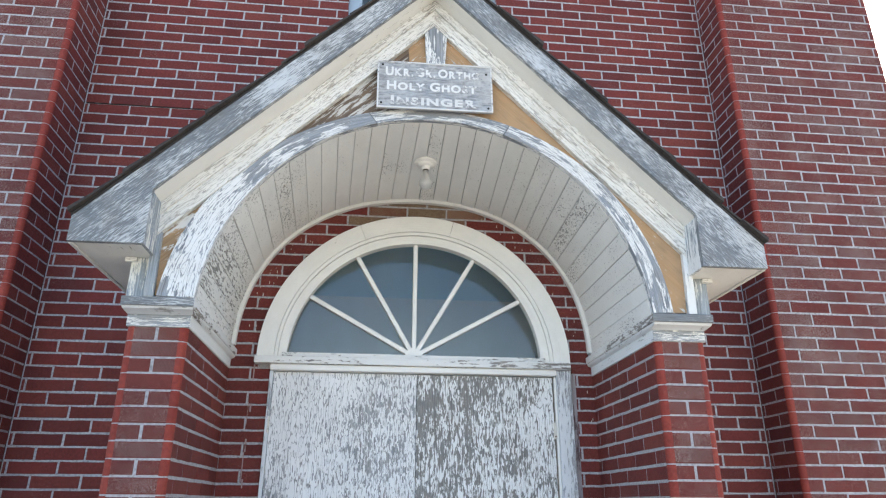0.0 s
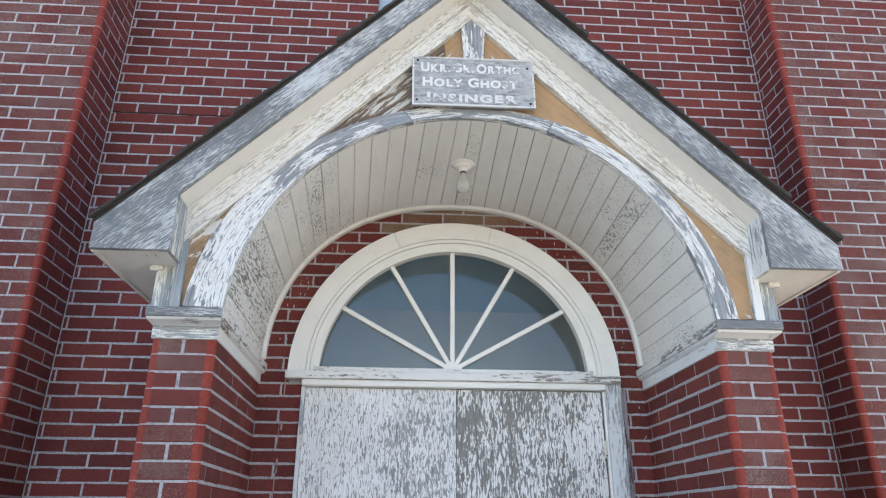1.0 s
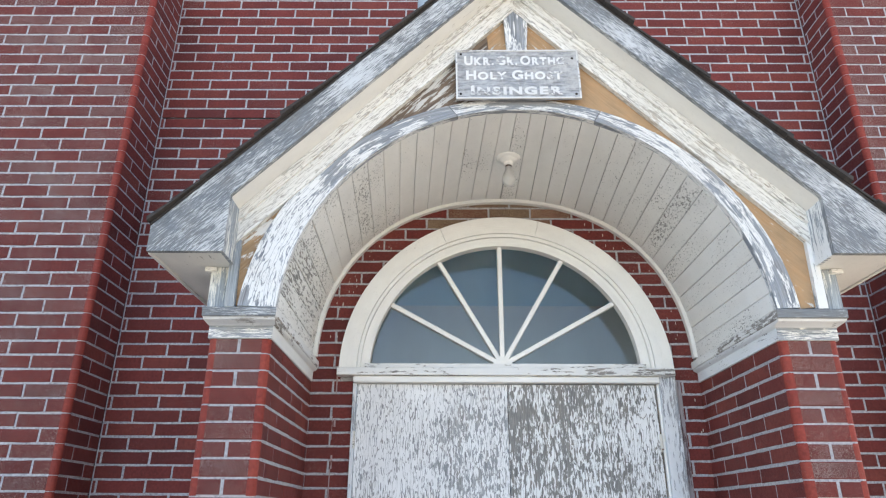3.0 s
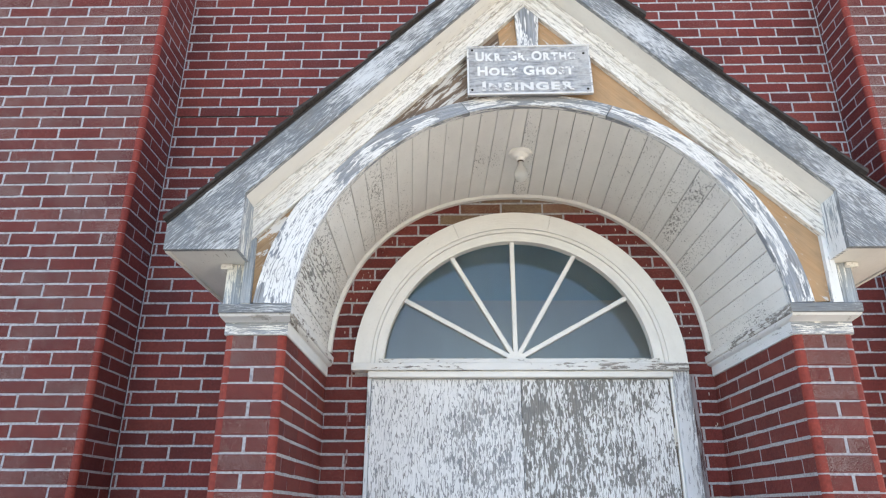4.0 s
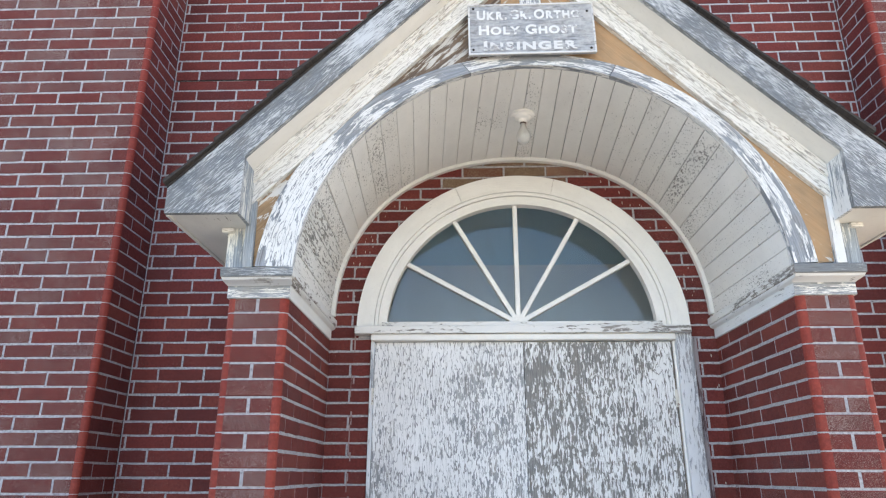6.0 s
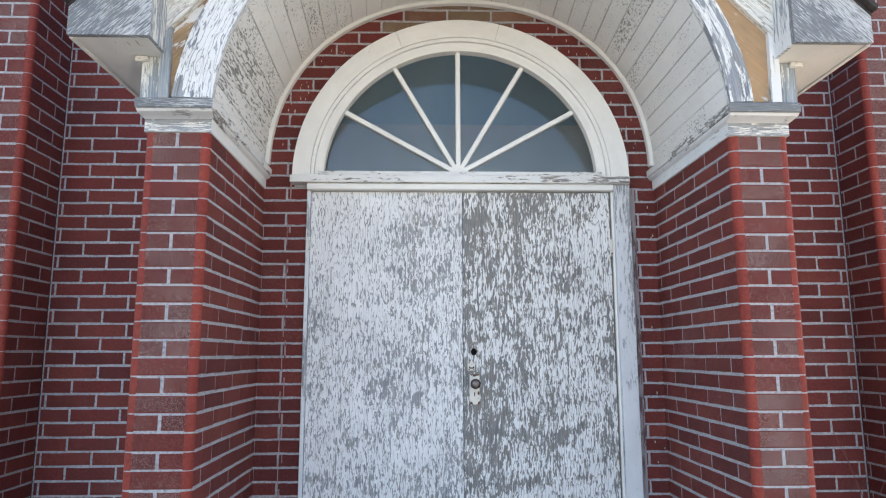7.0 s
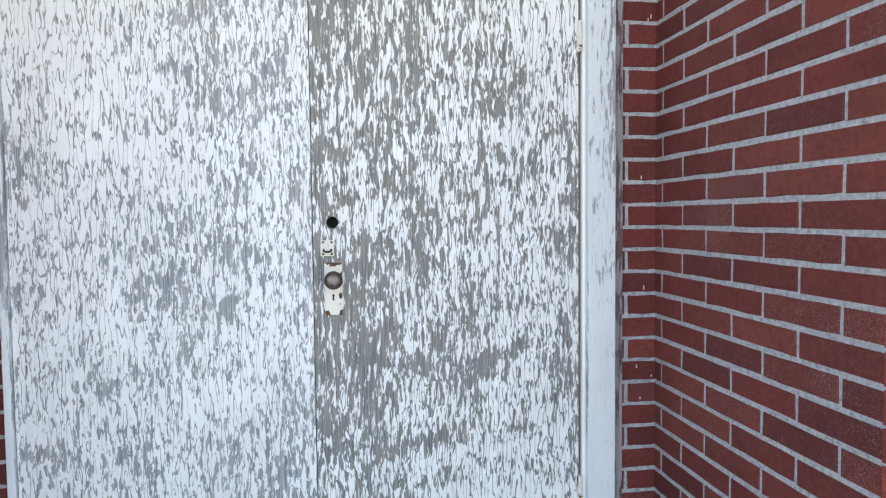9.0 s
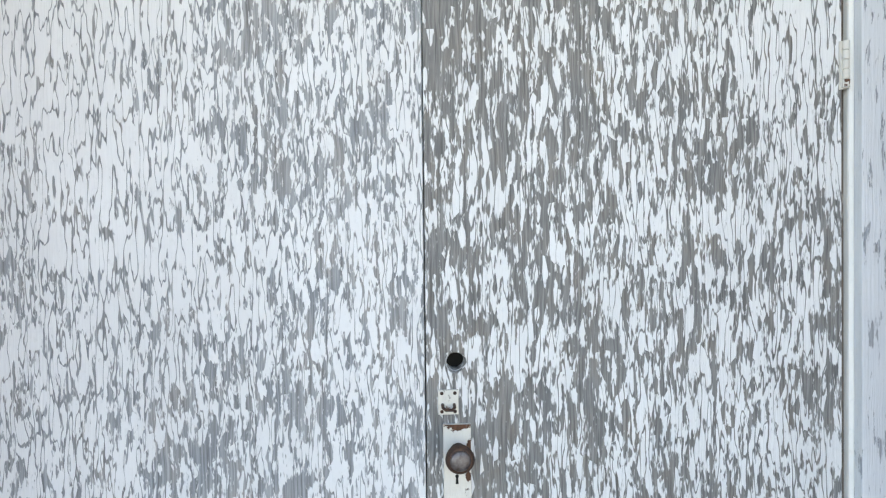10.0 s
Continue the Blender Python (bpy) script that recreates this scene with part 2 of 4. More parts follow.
RIGHT_WEAR = [(1.10, 0.02, 1.20, 0.075, -0.101), (0.70, 0.18, 0.30, 0.14, -0.101), (0.92, 0.37, 0.10, 0.06, 0.101), (1.40, 0.31, 0.07, 0.075, 0.151), (1.41, 0.52, 0.10, 0.20, 0.111),
              (1.18, 0.80, 0.22, 0.05, -0.101), (0.45, 0.52, 0.16, 0.16, -0.041), (0.27, 0.70, 0.10, 0.13, 0.091), (1.62, 0.28, 0.22, 0.10, -0.070), (1.88, 0.10, 0.16, 0.07, -0.091),
              (1.80, 0.72, 0.22, 0.14, 0.070), (0.98, 0.66, 0.22, 0.12, 0.060), (0.36, 0.30, 0.16, 0.14, 0.050), (0.00, 0.40, 0.12, 0.50, -0.060), (0.62, 0.80, 0.30, 0.05, -0.120)]
DOOR_LEFT = peeling("flaking_white_door_paint", (0.865, 0.87, 0.875), (0.345, 0.355, 0.365), 0.345, 12, 85, 0.36, (0.02, 0.0), edge=0.06, chips=(27, 110, 0.044), zones=LEFT_WEAR)
DOOR_RIGHT = peeling("worn_white_door_paint", (0.865, 0.87, 0.87), (0.25, 0.245, 0.235), 0.45, 15, 80, 0.38, (0.01, 0.05), edge=0.055, chips=(21, 96, 0.040), zones=RIGHT_WEAR)
JAMB = peeling("peeling_jamb_paint", (0.76, 0.785, 0.81), (0.38, 0.40, 0.43), 0.30, 12, 85, 0.75)
INNER_TRIM = peeling("pale_inner_trim_paint", (0.78, 0.80, 0.815), (0.36, 0.37, 0.38), 0.12, 12, 85, 0.6)
CASING = peeling("cream_casing_paint", (0.88, 0.87, 0.83), (0.40, 0.38, 0.35), -0.05, 20, 40, 0.35)
SILL = peeling("flaking_sill_paint", (0.80, 0.80, 0.78), (0.30, 0.28, 0.26), 0.30, 14, 60, 0.7)
FASCIA = peeling("bare_grey_fascia", (0.60, 0.615, 0.62), (0.20, 0.215, 0.228), 0.60, 22, 230, 0.62, (0.0, 0.0), 0.7, 0.09)
ARCH_WOOD = peeling("bare_arch_board", (0.80, 0.80, 0.79), (0.28, 0.30, 0.325), 0.535, 9, 85, 1.15, (0, 0), 0.6, 0.04, strips=(60, 0.16, 0.05, 6, 28), zones=[(3.05, 0.05, 0.42, 0.20, 0.16), (2.30, 0.05, 0.32, 0.20, -0.20)])
SOUND_ARCH_WOOD = peeling("part_painted_arch_board", (0.82, 0.82, 0.81), (0.28, 0.30, 0.325), 0.44, 9, 85, 1.15, (0, 0), 0.6, 0.04, strips=(60, 0.16, 0.05, 5, 24), zones=[(0.98, 0.05, 0.42, 0.20, 0.20), (0.25, 0.05, 0.30, 0.20, -0.14)])
FRIEZE = peeling("peeling_cream_frieze", (0.84, 0.825, 0.78), (0.49, 0.47, 0.43), 0.0, 14, 95, 0.60, strips=(62, 0.13, 0.06, 12, 80))
SOFFIT = peeling("cream_soffit_paint", (0.82, 0.80, 0.75), (0.44, 0.41, 0.36), 0.04, 14, 70, 0.45)
FLAKED_BOARDS = peeling("flaked_lining_boards", (0.86, 0.85, 0.815), (0.30, 0.295, 0.275), 0.21, 50, 150, 0.34, (0, 0), 0.55, 0.03, 0.1)
STRIPPED_BOARDS = peeling("badly_flaked_lining_boards", (0.84, 0.835, 0.80), (0.30, 0.295, 0.275), 0.37, 15, 100, 0.45, (0, 0), 0.55, 0.04, 0.1)
BOARDS = peeling("white_lining_boards", (0.88, 0.87, 0.835), (0.30, 0.295, 0.275), 0.06, 55, 150, 0.62, (0, 0), 0.55, 0.03, 0.1)
CAPITAL = peeling("flaking_capital_paint", (0.83, 0.82, 0.79), (0.33, 0.35, 0.375), 0.56, 9, 90, 0.62, (0, 0), 0.6, 0.04, strips=(120, 0.10, 0.16, 10, 90))
POST = peeling("worn_post_paint", (0.78, 0.77, 0.71), (0.32, 0.355, 0.38), 0.58, 9, 90, 0.75)
SOUND_POST = peeling("part_painted_post", (0.80, 0.81, 0.80), (0.32, 0.355, 0.38), 0.44, 9, 90, 0.75)
BARE_PLY = peeling("ochre_bare_panel", (0.66, 0.65, 0.61), (0.44, 0.285, 0.16), 1.02, 16, 90, 0.5, (0, 0), 0.8, depth=0.3)
SCRAPED_PLY = peeling("ochre_panel_with_paint_scraps", (0.76, 0.74, 0.70), (0.40, 0.26, 0.145), 0.60, 10, 42, 0.6, (0, 0), 0.8, depth=0.5)
SPLIT_PLY = peeling("split_weathered_veneer", (0.62, 0.60, 0.56), (0.18, 0.13, 0.095), 0.73, 7, 52, 0.5, (0, 0), 0.85)
SIGN_FACE = peeling("faded_grey_sign", (0.54, 0.54, 0.535), (0.34, 0.35, 0.365), 0.55, 30, 30, 0.7, (0, 0), 0.5, 0.3)
LETTER = peeling("worn_white_lettering", (0.78, 0.78, 0.77), (0.37, 0.375, 0.39), 0.28, 45, 45, 0.7)
SIGN_RIM = peeling("worn_sign_rim", (0.70, 0.70, 0.695), (0.36, 0.365, 0.38), 0.26, 20, 60, 0.7)
FAINT_LETTER = peeling("faded_lettering", (0.70, 0.70, 0.69), (0.36, 0.365, 0.38), 0.36, 40, 50, 0.8)
RUSTED = peeling("rusty_cream_paint", (0.78, 0.75, 0.68), (0.13, 0.062, 0.035), 0.24, 34, 34, 0.7)
PLATE_RUST = [(1.026, 0.050, 0.020, 0.045, -0.42), (0.985, 0.080, 0.035, 0.016, -0.32), (0.925, 0.072, 0.022, 0.014, -0.26), (0.870, 0.036, 0.016, 0.014, -0.40), (0.874, 0.078, 0.016, 0.016, -0.40)]
PLATE_PAINT = peeling("rust_bitten_plate_paint", (0.80, 0.77, 0.70), (0.13, 0.062, 0.035), 0.14, 60, 60, 0.5, zones=PLATE_RUST)
BROWN_WOOD = peeling("bare_brown_wood", (0.40, 0.36, 0.32), (0.17, 0.135, 0.11), 0.75, 12, 90, 0.5)
RUN = peeling("dried_paint_run", (0.36, 0.26, 0.255), (0.19, 0.075, 0.066), 0.25, 30, 60, 0.6)
STAINED_MORTAR = peeling("paint_stained_mortar", (0.36, 0.33, 0.345), (0.15, 0.10, 0.105), 0.42, 10, 90, 0.5, rough=0.85)
CREAM_IRON = peeling("cream_painted_iron", (0.76, 0.73, 0.66), (0.16, 0.09, 0.055), 0.25, 60, 60, 0.7)
SHINGLE_WOOD = peeling("dark_shingle", (0.06, 0.05, 0.045), (0.035, 0.03, 0.028), 0.5, 10, 60, 0.5, (0, 0), 0.9, 0.3)


def plain(name, a, b_, scale, rough=0.7, metallic=0.0, bumpiness=0.3):
    m, nt, b = start(name, rough)
    n1 = noise_tex(nt, place(nt), scale, 5, 0.6)
    nt.links.new(mix(nt, ramp(nt, n1, [(0.3, (0, 0, 0)), (0.7, (1, 1, 1))]), a, b_), b.inputs["Base Color"])
    b.inputs["Metallic"].default_value = metallic
    bump(nt, b, n1, bumpiness, 0.003)
    return m


RUST = plain("rusty_iron", (0.10, 0.055, 0.035), (0.05, 0.03, 0.025), 160, 0.65, 0.35)
KNOB_FACE = plain("worn_knob_face", (0.25, 0.235, 0.24), (0.09, 0.07, 0.062), 90, 0.45, 0.6)
DARK = plain("dark_gap", (0.02, 0.018, 0.016), (0.012, 0.011, 0.01), 60, 0.9)
ENAMEL = plain("white_porcelain", (0.88, 0.87, 0.84), (0.84, 0.83, 0.79), 30, 0.30, 0.0, 0.05)
TWIG = plain("red_twig", (0.20, 0.07, 0.06), (0.13, 0.05, 0.045), 90, 0.7)
PLASTER = plain("grey_green_wall_paint", (0.76, 0.80, 0.79), (0.70, 0.75, 0.74), 3, 0.6)
BLUE_PLASTER = plain("blue_wall_paint", (0.40, 0.72, 0.80), (0.34, 0.66, 0.75), 3, 0.6)
FLOORING = plain("brown_floor", (0.16, 0.11, 0.07), (0.11, 0.075, 0.05), 8, 0.6)
DIRT = plain("dry_trodden_dirt", (0.15, 0.135, 0.115), (0.09, 0.082, 0.07), 25, 0.95, 0.0, 0.7)
SOIL = plain("dark_debris", (0.06, 0.055, 0.045), (0.03, 0.028, 0.025), 40, 0.95, 0.0, 0.8)
BLUE_FRAME = peeling("blue_grey_window_frame", (0.34, 0.42, 0.50), (0.28, 0.31, 0.34), 0.25, 9, 50, 0.5)


def ground_material():
    m, nt, b = start("dry_ground", 0.95)
    pos = place(nt)
    n1, n2 = noise_tex(nt, pos, 0.7, 5, 0.6), noise_tex(nt, pos, 35, 5, 0.7)
    col = mix(nt, ramp(nt, n1, [(0.35, (0, 0, 0)), (0.65, (1, 1, 1))]), (0.50, 0.45, 0.37), (0.41, 0.38, 0.28))
    col = mix(nt, 0.6, col, ramp(nt, n2, [(0.3, (0.6, 0.6, 0.6)), (0.7, (1.25, 1.25, 1.25))]), "MULTIPLY")
    nt.links.new(col, b.inputs["Base Color"])
    bump(nt, b, n2, 0.8, 0.02)
    return m


GROUND = ground_material()


def glass_material():
    m, nt, b = start("window_glass", 0.04)
    b.inputs["Base Color"].default_value = (0.90, 0.96, 0.97, 1)
    b.inputs["Transmission Weight"].default_value = 1.0
    b.inputs["IOR"].default_value = 1.45
    pos = place(nt)
    bump(nt, b, noise_tex(nt, pos, 6, 2), 0.05, 0.004)
    # a thin film of dust, with specks and wiped streaks
    film = ramp(nt, noise_tex(nt, stretch(nt, pos, 1.0, 1.0, 0.35), 5, 4, 0.65), [(0.35, (0.008, 0.008, 0.008)), (0.70, (0.055, 0.055, 0.055))])
    speck = ramp(nt, noise_tex(nt, stretch(nt, pos, 1.0, 1.0, 0.4), 75, 3, 0.6), [(0.70, (0, 0, 0)), (0.75, (0.25, 0.25, 0.25))])
    dust = node(nt, "ShaderNodeBsdfDiffuse", {0: (0.55, 0.58, 0.58, 1)})
    both = node(nt, "ShaderNodeMixShader", {0: math_node(nt, "ADD", film, speck), 1: b.outputs[0], 2: dust.outputs[0]})
    nt.links.new(both.outputs[0], nt.nodes["Material Output"].inputs[0])
    return m


GLASS = glass_material()
m_bulb, nt_b, b_b = start("frosted_bulb", 0.32)
b_b.inputs["Base Color"].default_value = (0.86, 0.86, 0.84, 1)
b_b.inputs["Transmission Weight"].default_value = 0.72
BULB = m_bulb

# ---- building helpers ----
CX = -0.01


def thing(name, label, category, group="", kind="", at=(0, 0, 0)):
    ob = new(name)
    ob.empty_display_size = 0.2
    ob.location = at
    return tagged(ob, label, category, group, kind)


def grain_map(bm, axis=0):
    """Map in metres: u along the given axis, v across it."""
    lay = bm.loops.layers.uv.verify()
    for f in bm.faces:
        n = [abs(c) for c in f.normal]
        rest = [i for i in range(3) if i != axis]
        drop = max(range(3), key=lambda i: n[i])
        for l in f.loops:
            c = l.vert.co
            if drop == axis:
                l[lay].uv = (c[rest[0]], c[rest[1]])
            else:
                keep = [i for i in rest if i != drop][0]
                l[lay].uv = (c[axis], c[keep] + 0.37 * c[drop])


def part(name, bm, material, parent=None, label="", mapped=None, smooth=False):
    if mapped is not None:
        bm.normal_update()
        grain_map(bm, mapped)
    me = bpy.data.meshes.new(name)
    bm.to_mesh(me)
    bm.free()
    for m in material if isinstance(material, (list, tuple)) else (material,):
        me.materials.append(m)
    if smooth:
        for p in me.polygons:
            p.use_smooth = True
    ob = new(name, me)
    if parent is not None:
        ob.parent = parent
        if parent.parent is None:
            ob.matrix_parent_inverse = Matrix.Translation(-Vector(parent.location))
    if label:
        ob["label"] = label
    return ob


def box(bm, x0, x1, y0, y1, z0, z1, bevel=0.0):
    r = bmesh.ops.create_cube(bm, size=1.0, matrix=Matrix.Translation(((x0 + x1) / 2, (y0 + y1) / 2, (z0 + z1) / 2)) @ Matrix.Diagonal((x1 - x0, y1 - y0, z1 - z0, 1)))
    if bevel:
        es = list({e for v in r["verts"] for e in v.link_edges})
        bmesh.ops.bevel(bm, geom=es, offset=bevel, segments=2, profile=0.6, affect="EDGES")
    return bm


def boxed(*a, bevel=0.003):
    return box(bmesh.new(), *a, bevel)


def prism(points, y0, y1, bm=None):
    """A plate with the outline points (x, z), from y0 (front) to y1."""
    bm = bm or bmesh.new()
    a = [bm.verts.new((x, y0, z)) for x, z in points]
    c = [bm.verts.new((x, y1, z)) for x, z in points]
    bm.faces.new(a)
    bm.faces.new(c[::-1])
    for i in range(len(a)):
        j = (i + 1) % len(a)
        bm.faces.new((a[j], a[i], c[i], c[j]))
    bmesh.ops.recalc_face_normals(bm, faces=bm.faces)
    return bm


def spin_profile(prof, segs=24, bm=None, m=Matrix()):
    """A turned shape: prof is a list of (radius, z)."""
    bm = bm or bmesh.new()
    rings = []
    for r, z in prof:
        rings.append([bm.verts.new(m @ Vector((max(r, 1e-4) * math.cos(2 * math.pi * k / segs), max(r, 1e-4) * math.sin(2 * math.pi * k / segs), z))) for k in range(segs)])
    for a, c in zip(rings, rings[1:]):
        for k in range(segs):
            bm.faces.new((a[k], a[(k + 1) % segs], c[(k + 1) % segs], c[k]))
    bm.faces.new(rings[0][::-1])
    bm.faces.new(rings[-1])
    bmesh.ops.recalc_face_normals(bm, faces=bm.faces)
    return bm


def tube(points, radius, segs=8, taper=1.0):
    bm = bmesh.new()
    rings = []
    pts = [Vector(p) for p in points]
    for i, p in enumerate(pts):
        d = (pts[min(i + 1, len(pts) - 1)] - pts[max(i - 1, 0)]).normalized()
        q = d.to_track_quat("Z", "Y")
        r = radius * (1 + (taper - 1) * i / (len(pts) - 1))
        rings.append([bm.verts.new(p + q @ Vector((r * math.cos(2 * math.pi * k / segs), r * math.sin(2 * math.pi * k / segs), 0))) for k in range(segs)])
    for a, c in zip(rings, rings[1:]):
        for k in range(segs):
            bm.faces.new((a[k], a[(k + 1) % segs], c[(k + 1) % segs], c[k]))
    bm.faces.new(rings[0][::-1])
    bm.faces.new(rings[-1])
    return bm


# ---- ground ----
GZ = -0.16
bm = bmesh.new()
bmesh.ops.create_grid(bm, x_segments=40, y_segments=40, size=1500)
ground = part("ground", bm, GROUND)
ground.location.z = GZ
tagged(ground, "dry trodden ground with short grass before the church", "ground", kind="structure")

# unseen dirt added between the piers, dark to cut bounce onto the door
bm = bmesh.new()
bmesh.ops.create_grid(bm, x_segments=44, y_segments=22, size=0.5, matrix=Matrix.Translation((-0.01, -0.49, GZ + 0.035)) @ Matrix.Diagonal((2.20, 0.94, 1, 1)))
for v in bm.verts:
    edge_fall = min(1.0, (v.co.y + 0.96) / 0.12)
    v.co.z += 0.012 * math.sin(v.co.x * 9.1 + v.co.y * 5.3) * math.sin(v.co.y * 11.7 - v.co.x * 3.9) + random.uniform(-0.004, 0.004) - 0.05 * (1 - edge_fall)
tagged(part("pavement", bm, DIRT, smooth=True), "dark brown dirt added before the door to cut bounce", "ground", kind="structure")

# ---- curves of the porch ----
SPRING = 2.151


def barrel_front(a):
    return CX + 1.06 * math.cos(a), 2.075 + 1.06 * math.sin(a)


def barrel_back(a):
    c, s = math.cos(a), math.sin(a)
    return CX + math.copysign(abs(c) ** 0.909, c) * 1.085, 2.13 + 1.03 * max(s, 0.0) ** 0.909


def arch_outer(a):
    return CX + (1.158 if math.cos(a) > 0 else 1.222) * math.cos(a), 2.075 + 1.12 * math.sin(a)


def casing_outer(a):
    return CX + 0.004 + 0.938 * math.cos(a), 2.10 + 0.935 * math.sin(a)


def casing_inner(a):
    return CX + 0.765 * math.cos(a), 2.10 + 0.755 * math.sin(a)


def spread(curve, n):
    """n + 1 angles at even steps along the curve, from just over one springing to the other."""
    fine = [0.02 + (math.pi - 0.04) * i / 600 for i in range(601)]
    pts = [curve(a) for a in fine]
    run = [0.0]
    for p, q in zip(pts, pts[1:]):
        run.append(run[-1] + math.dist(p, q))
    return [float(np.interp(run[-1] * i / n, run, fine)) for i in range(n + 1)]


# ---- walls: mortar cores ----
# TOP is out of view; its height sets where the wall's ground shadow ends
WALL_L, WALL_R, TOP = -2.22, 2.14, 5.6
TOWER_L_Y, TOWER_R_Y, TOWER_OUT_L, TOWER_OUT_R = -0.36, -0.285, -3.42, 3.33
SET = 0.0025
DOOR_L, DOOR_R = -0.862, 0.952
WIN = (-0.55, 0.55, 4.12, 5.3)


def wall_core():
    bm = bmesh.new()
    y0, y1 = SET, 0.15
    box(bm, WALL_L, DOOR_L, y0, y1, GZ - 0.3, 2.06)
    box(bm, DOOR_R, WALL_R, y0, y1, GZ - 0.3, 2.06)
    box(bm, DOOR_L, DOOR_R, y0, y1, GZ - 0.3, -0.02)
    box(bm, WALL_L, -0.92 + CX, y0, y1, 2.06, 3.2)
    box(bm, 0.92 + CX, WALL_R, y0, y1, 2.06, 3.2)
    xs = [0.92 * math.cos(math.pi * i / 40) + CX for i in range(41)]
    zs = [2.08 + 0.92 * math.sin(math.pi * i / 40) for i in range(41)]
    f = [[bm.verts.new((x, y, z)) for x, z in zip(xs, zs)] for y in (y0, y1)]
    t = [[bm.verts.new((x, y, 3.2)) for x in xs] for y in (y0, y1)]
    for i in range(40):
        bm.faces.new((f[0][i], f[0][i + 1], t[0][i + 1], t[0][i]))
        bm.faces.new((f[1][i + 1], f[1][i], t[1][i], t[1][i + 1]))
        bm.faces.new((f[0][i + 1], f[0][i], f[1][i], f[1][i + 1]))
    box(bm, WALL_L, WALL_R, y0, y1, 3.2, WIN[2])
    box(bm, WALL_L, WIN[0], y0, y1, WIN[2], WIN[3])
    box(bm, WIN[1], WALL_R, y0, y1, WIN[2], WIN[3])
    box(bm, WALL_L, WALL_R, y0, y1, WIN[3], TOP)
    return bm


wall = part("wall_north", wall_core(), MORTAR)
tagged(wall, "dark red brick church front wall with pale raked mortar", "wall", kind="structure")


def tower_core(x0, x1, y0, inner_left):
    bm = bmesh.new()
    r = 0.013
    if inner_left:
        pts = [(x0, 4.0), (x0, y0 + r), (x0 + r, y0), (x1, y0), (x1, 4.0)]
    else:
        pts = [(x0, 4.0), (x0, y0), (x1 - r, y0), (x1, y0 + r), (x1, 4.0)]
    a = [bm.verts.new((x, y, GZ - 0.3)) for x, y in pts]
    c = [bm.verts.new((x, y, TOP + 0.15)) for x, y in pts]
    bm.faces.new(a)
    bm.faces.new(c[::-1])
    for i in range(len(a)):
        j = (i + 1) % len(a)
        bm.faces.new((a[i], a[j], c[j], c[i]))
    bmesh.ops.recalc_face_normals(bm, faces=bm.faces)
    return bm


west = part("wall_west", tower_core(TOWER_OUT_L + SET, WALL_L - SET, TOWER_L_Y + SET, False), MORTAR)
tagged(west, "brick buttress tower with flecked red bricks and rounded corner", "wall", kind="structure")
east = part("wall_east", tower_core(WALL_R + SET, TOWER_OUT_R - SET, TOWER_R_Y + SET, True), MORTAR)
tagged(east, "brick buttress tower against the open sky", "wall", kind="structure")
# unseen back wall and roof slab, added to close the place and block sun
bm = bmesh.new()
box(bm, WALL_L, WALL_R, 3.9, 4.0, GZ - 0.3, TOP)
box(bm, WALL_L, WALL_R, 0.15, 3.9, TOP - 0.2, TOP)
tagged(part("wall_south", bm, PLASTER), "unseen plain grey back wall and roof slab added to close the church", "wall", kind="structure")

# vestibule behind the fanlight
bm = boxed(WALL_L, WALL_R, 1.42, 1.5, -0.1, 2.92, bevel=0)
tagged(part("wall_inner_lower", bm, PLASTER), "grey painted inner vestibule wall", "wall", kind="structure")
bm = boxed(WALL_L, WALL_R, 1.42, 1.5, 2.92, TOP - 0.2, bevel=0)
tagged(part("wall_inner_upper", bm, BLUE_PLASTER), "blue painted upper vestibule wall", "wall", kind="structure")
tagged(part("floor", boxed(WALL_L, WALL_R, 0.15, 3.9, -0.16, -0.1, bevel=0), FLOORING), "brown wooden vestibule floor", "floor", kind="structure")

# ---- fanlight over the door ----
win = thing("window_1", "half-round fanlight with five white spokes and dull glass", "window", kind="structure", at=(0, 0, 2.1))


def ring(inner, outer, y0, y1, n=48, a0=0.0, a1=math.pi):
    """A curved board between two curves, with its map along the curve."""
    bm = bmesh.new()
    lay = bm.loops.layers.uv.verify()
    rows = []
    for i in range(n + 1):
        a = a0 + (a1 - a0) * i / n
        (xi, zi), (xo, zo) = inner(a), outer(a)
        rows.append([bm.verts.new(p) for p in ((xi, y0, zi), (xo, y0, zo), (xo, y1, zo), (xi, y1, zi))])
    for i in range(n):
        p, q = rows[i], rows[i + 1]
        u0, u1 = (a0 + (a1 - a0) * i / n) * 1.1, (a0 + (a1 - a0) * (i + 1) / n) * 1.1
        for k in range(4):
            f = bm.faces.new((p[k], q[k], q[(k + 1) % 4], p[(k + 1) % 4]))
            wv = [0.0, 0.12, 0.16, 0.28, 0.32]
            for l, uv in zip(f.loops, ((u0, wv[k]), (u1, wv[k]), (u1, wv[k + 1]), (u0, wv[k + 1]))):
                l[lay].uv = uv
    for r_, s_ in ((rows[0], 1), (rows[-1], -1)):
        bm.faces.new(r_[::s_])
    bmesh.ops.recalc_face_normals(bm, faces=bm.faces)
    return bm


def between(f0, f1, k):
    return lambda a: tuple((1 - k) * p + k * q for p, q in zip(f0(a), f1(a)))


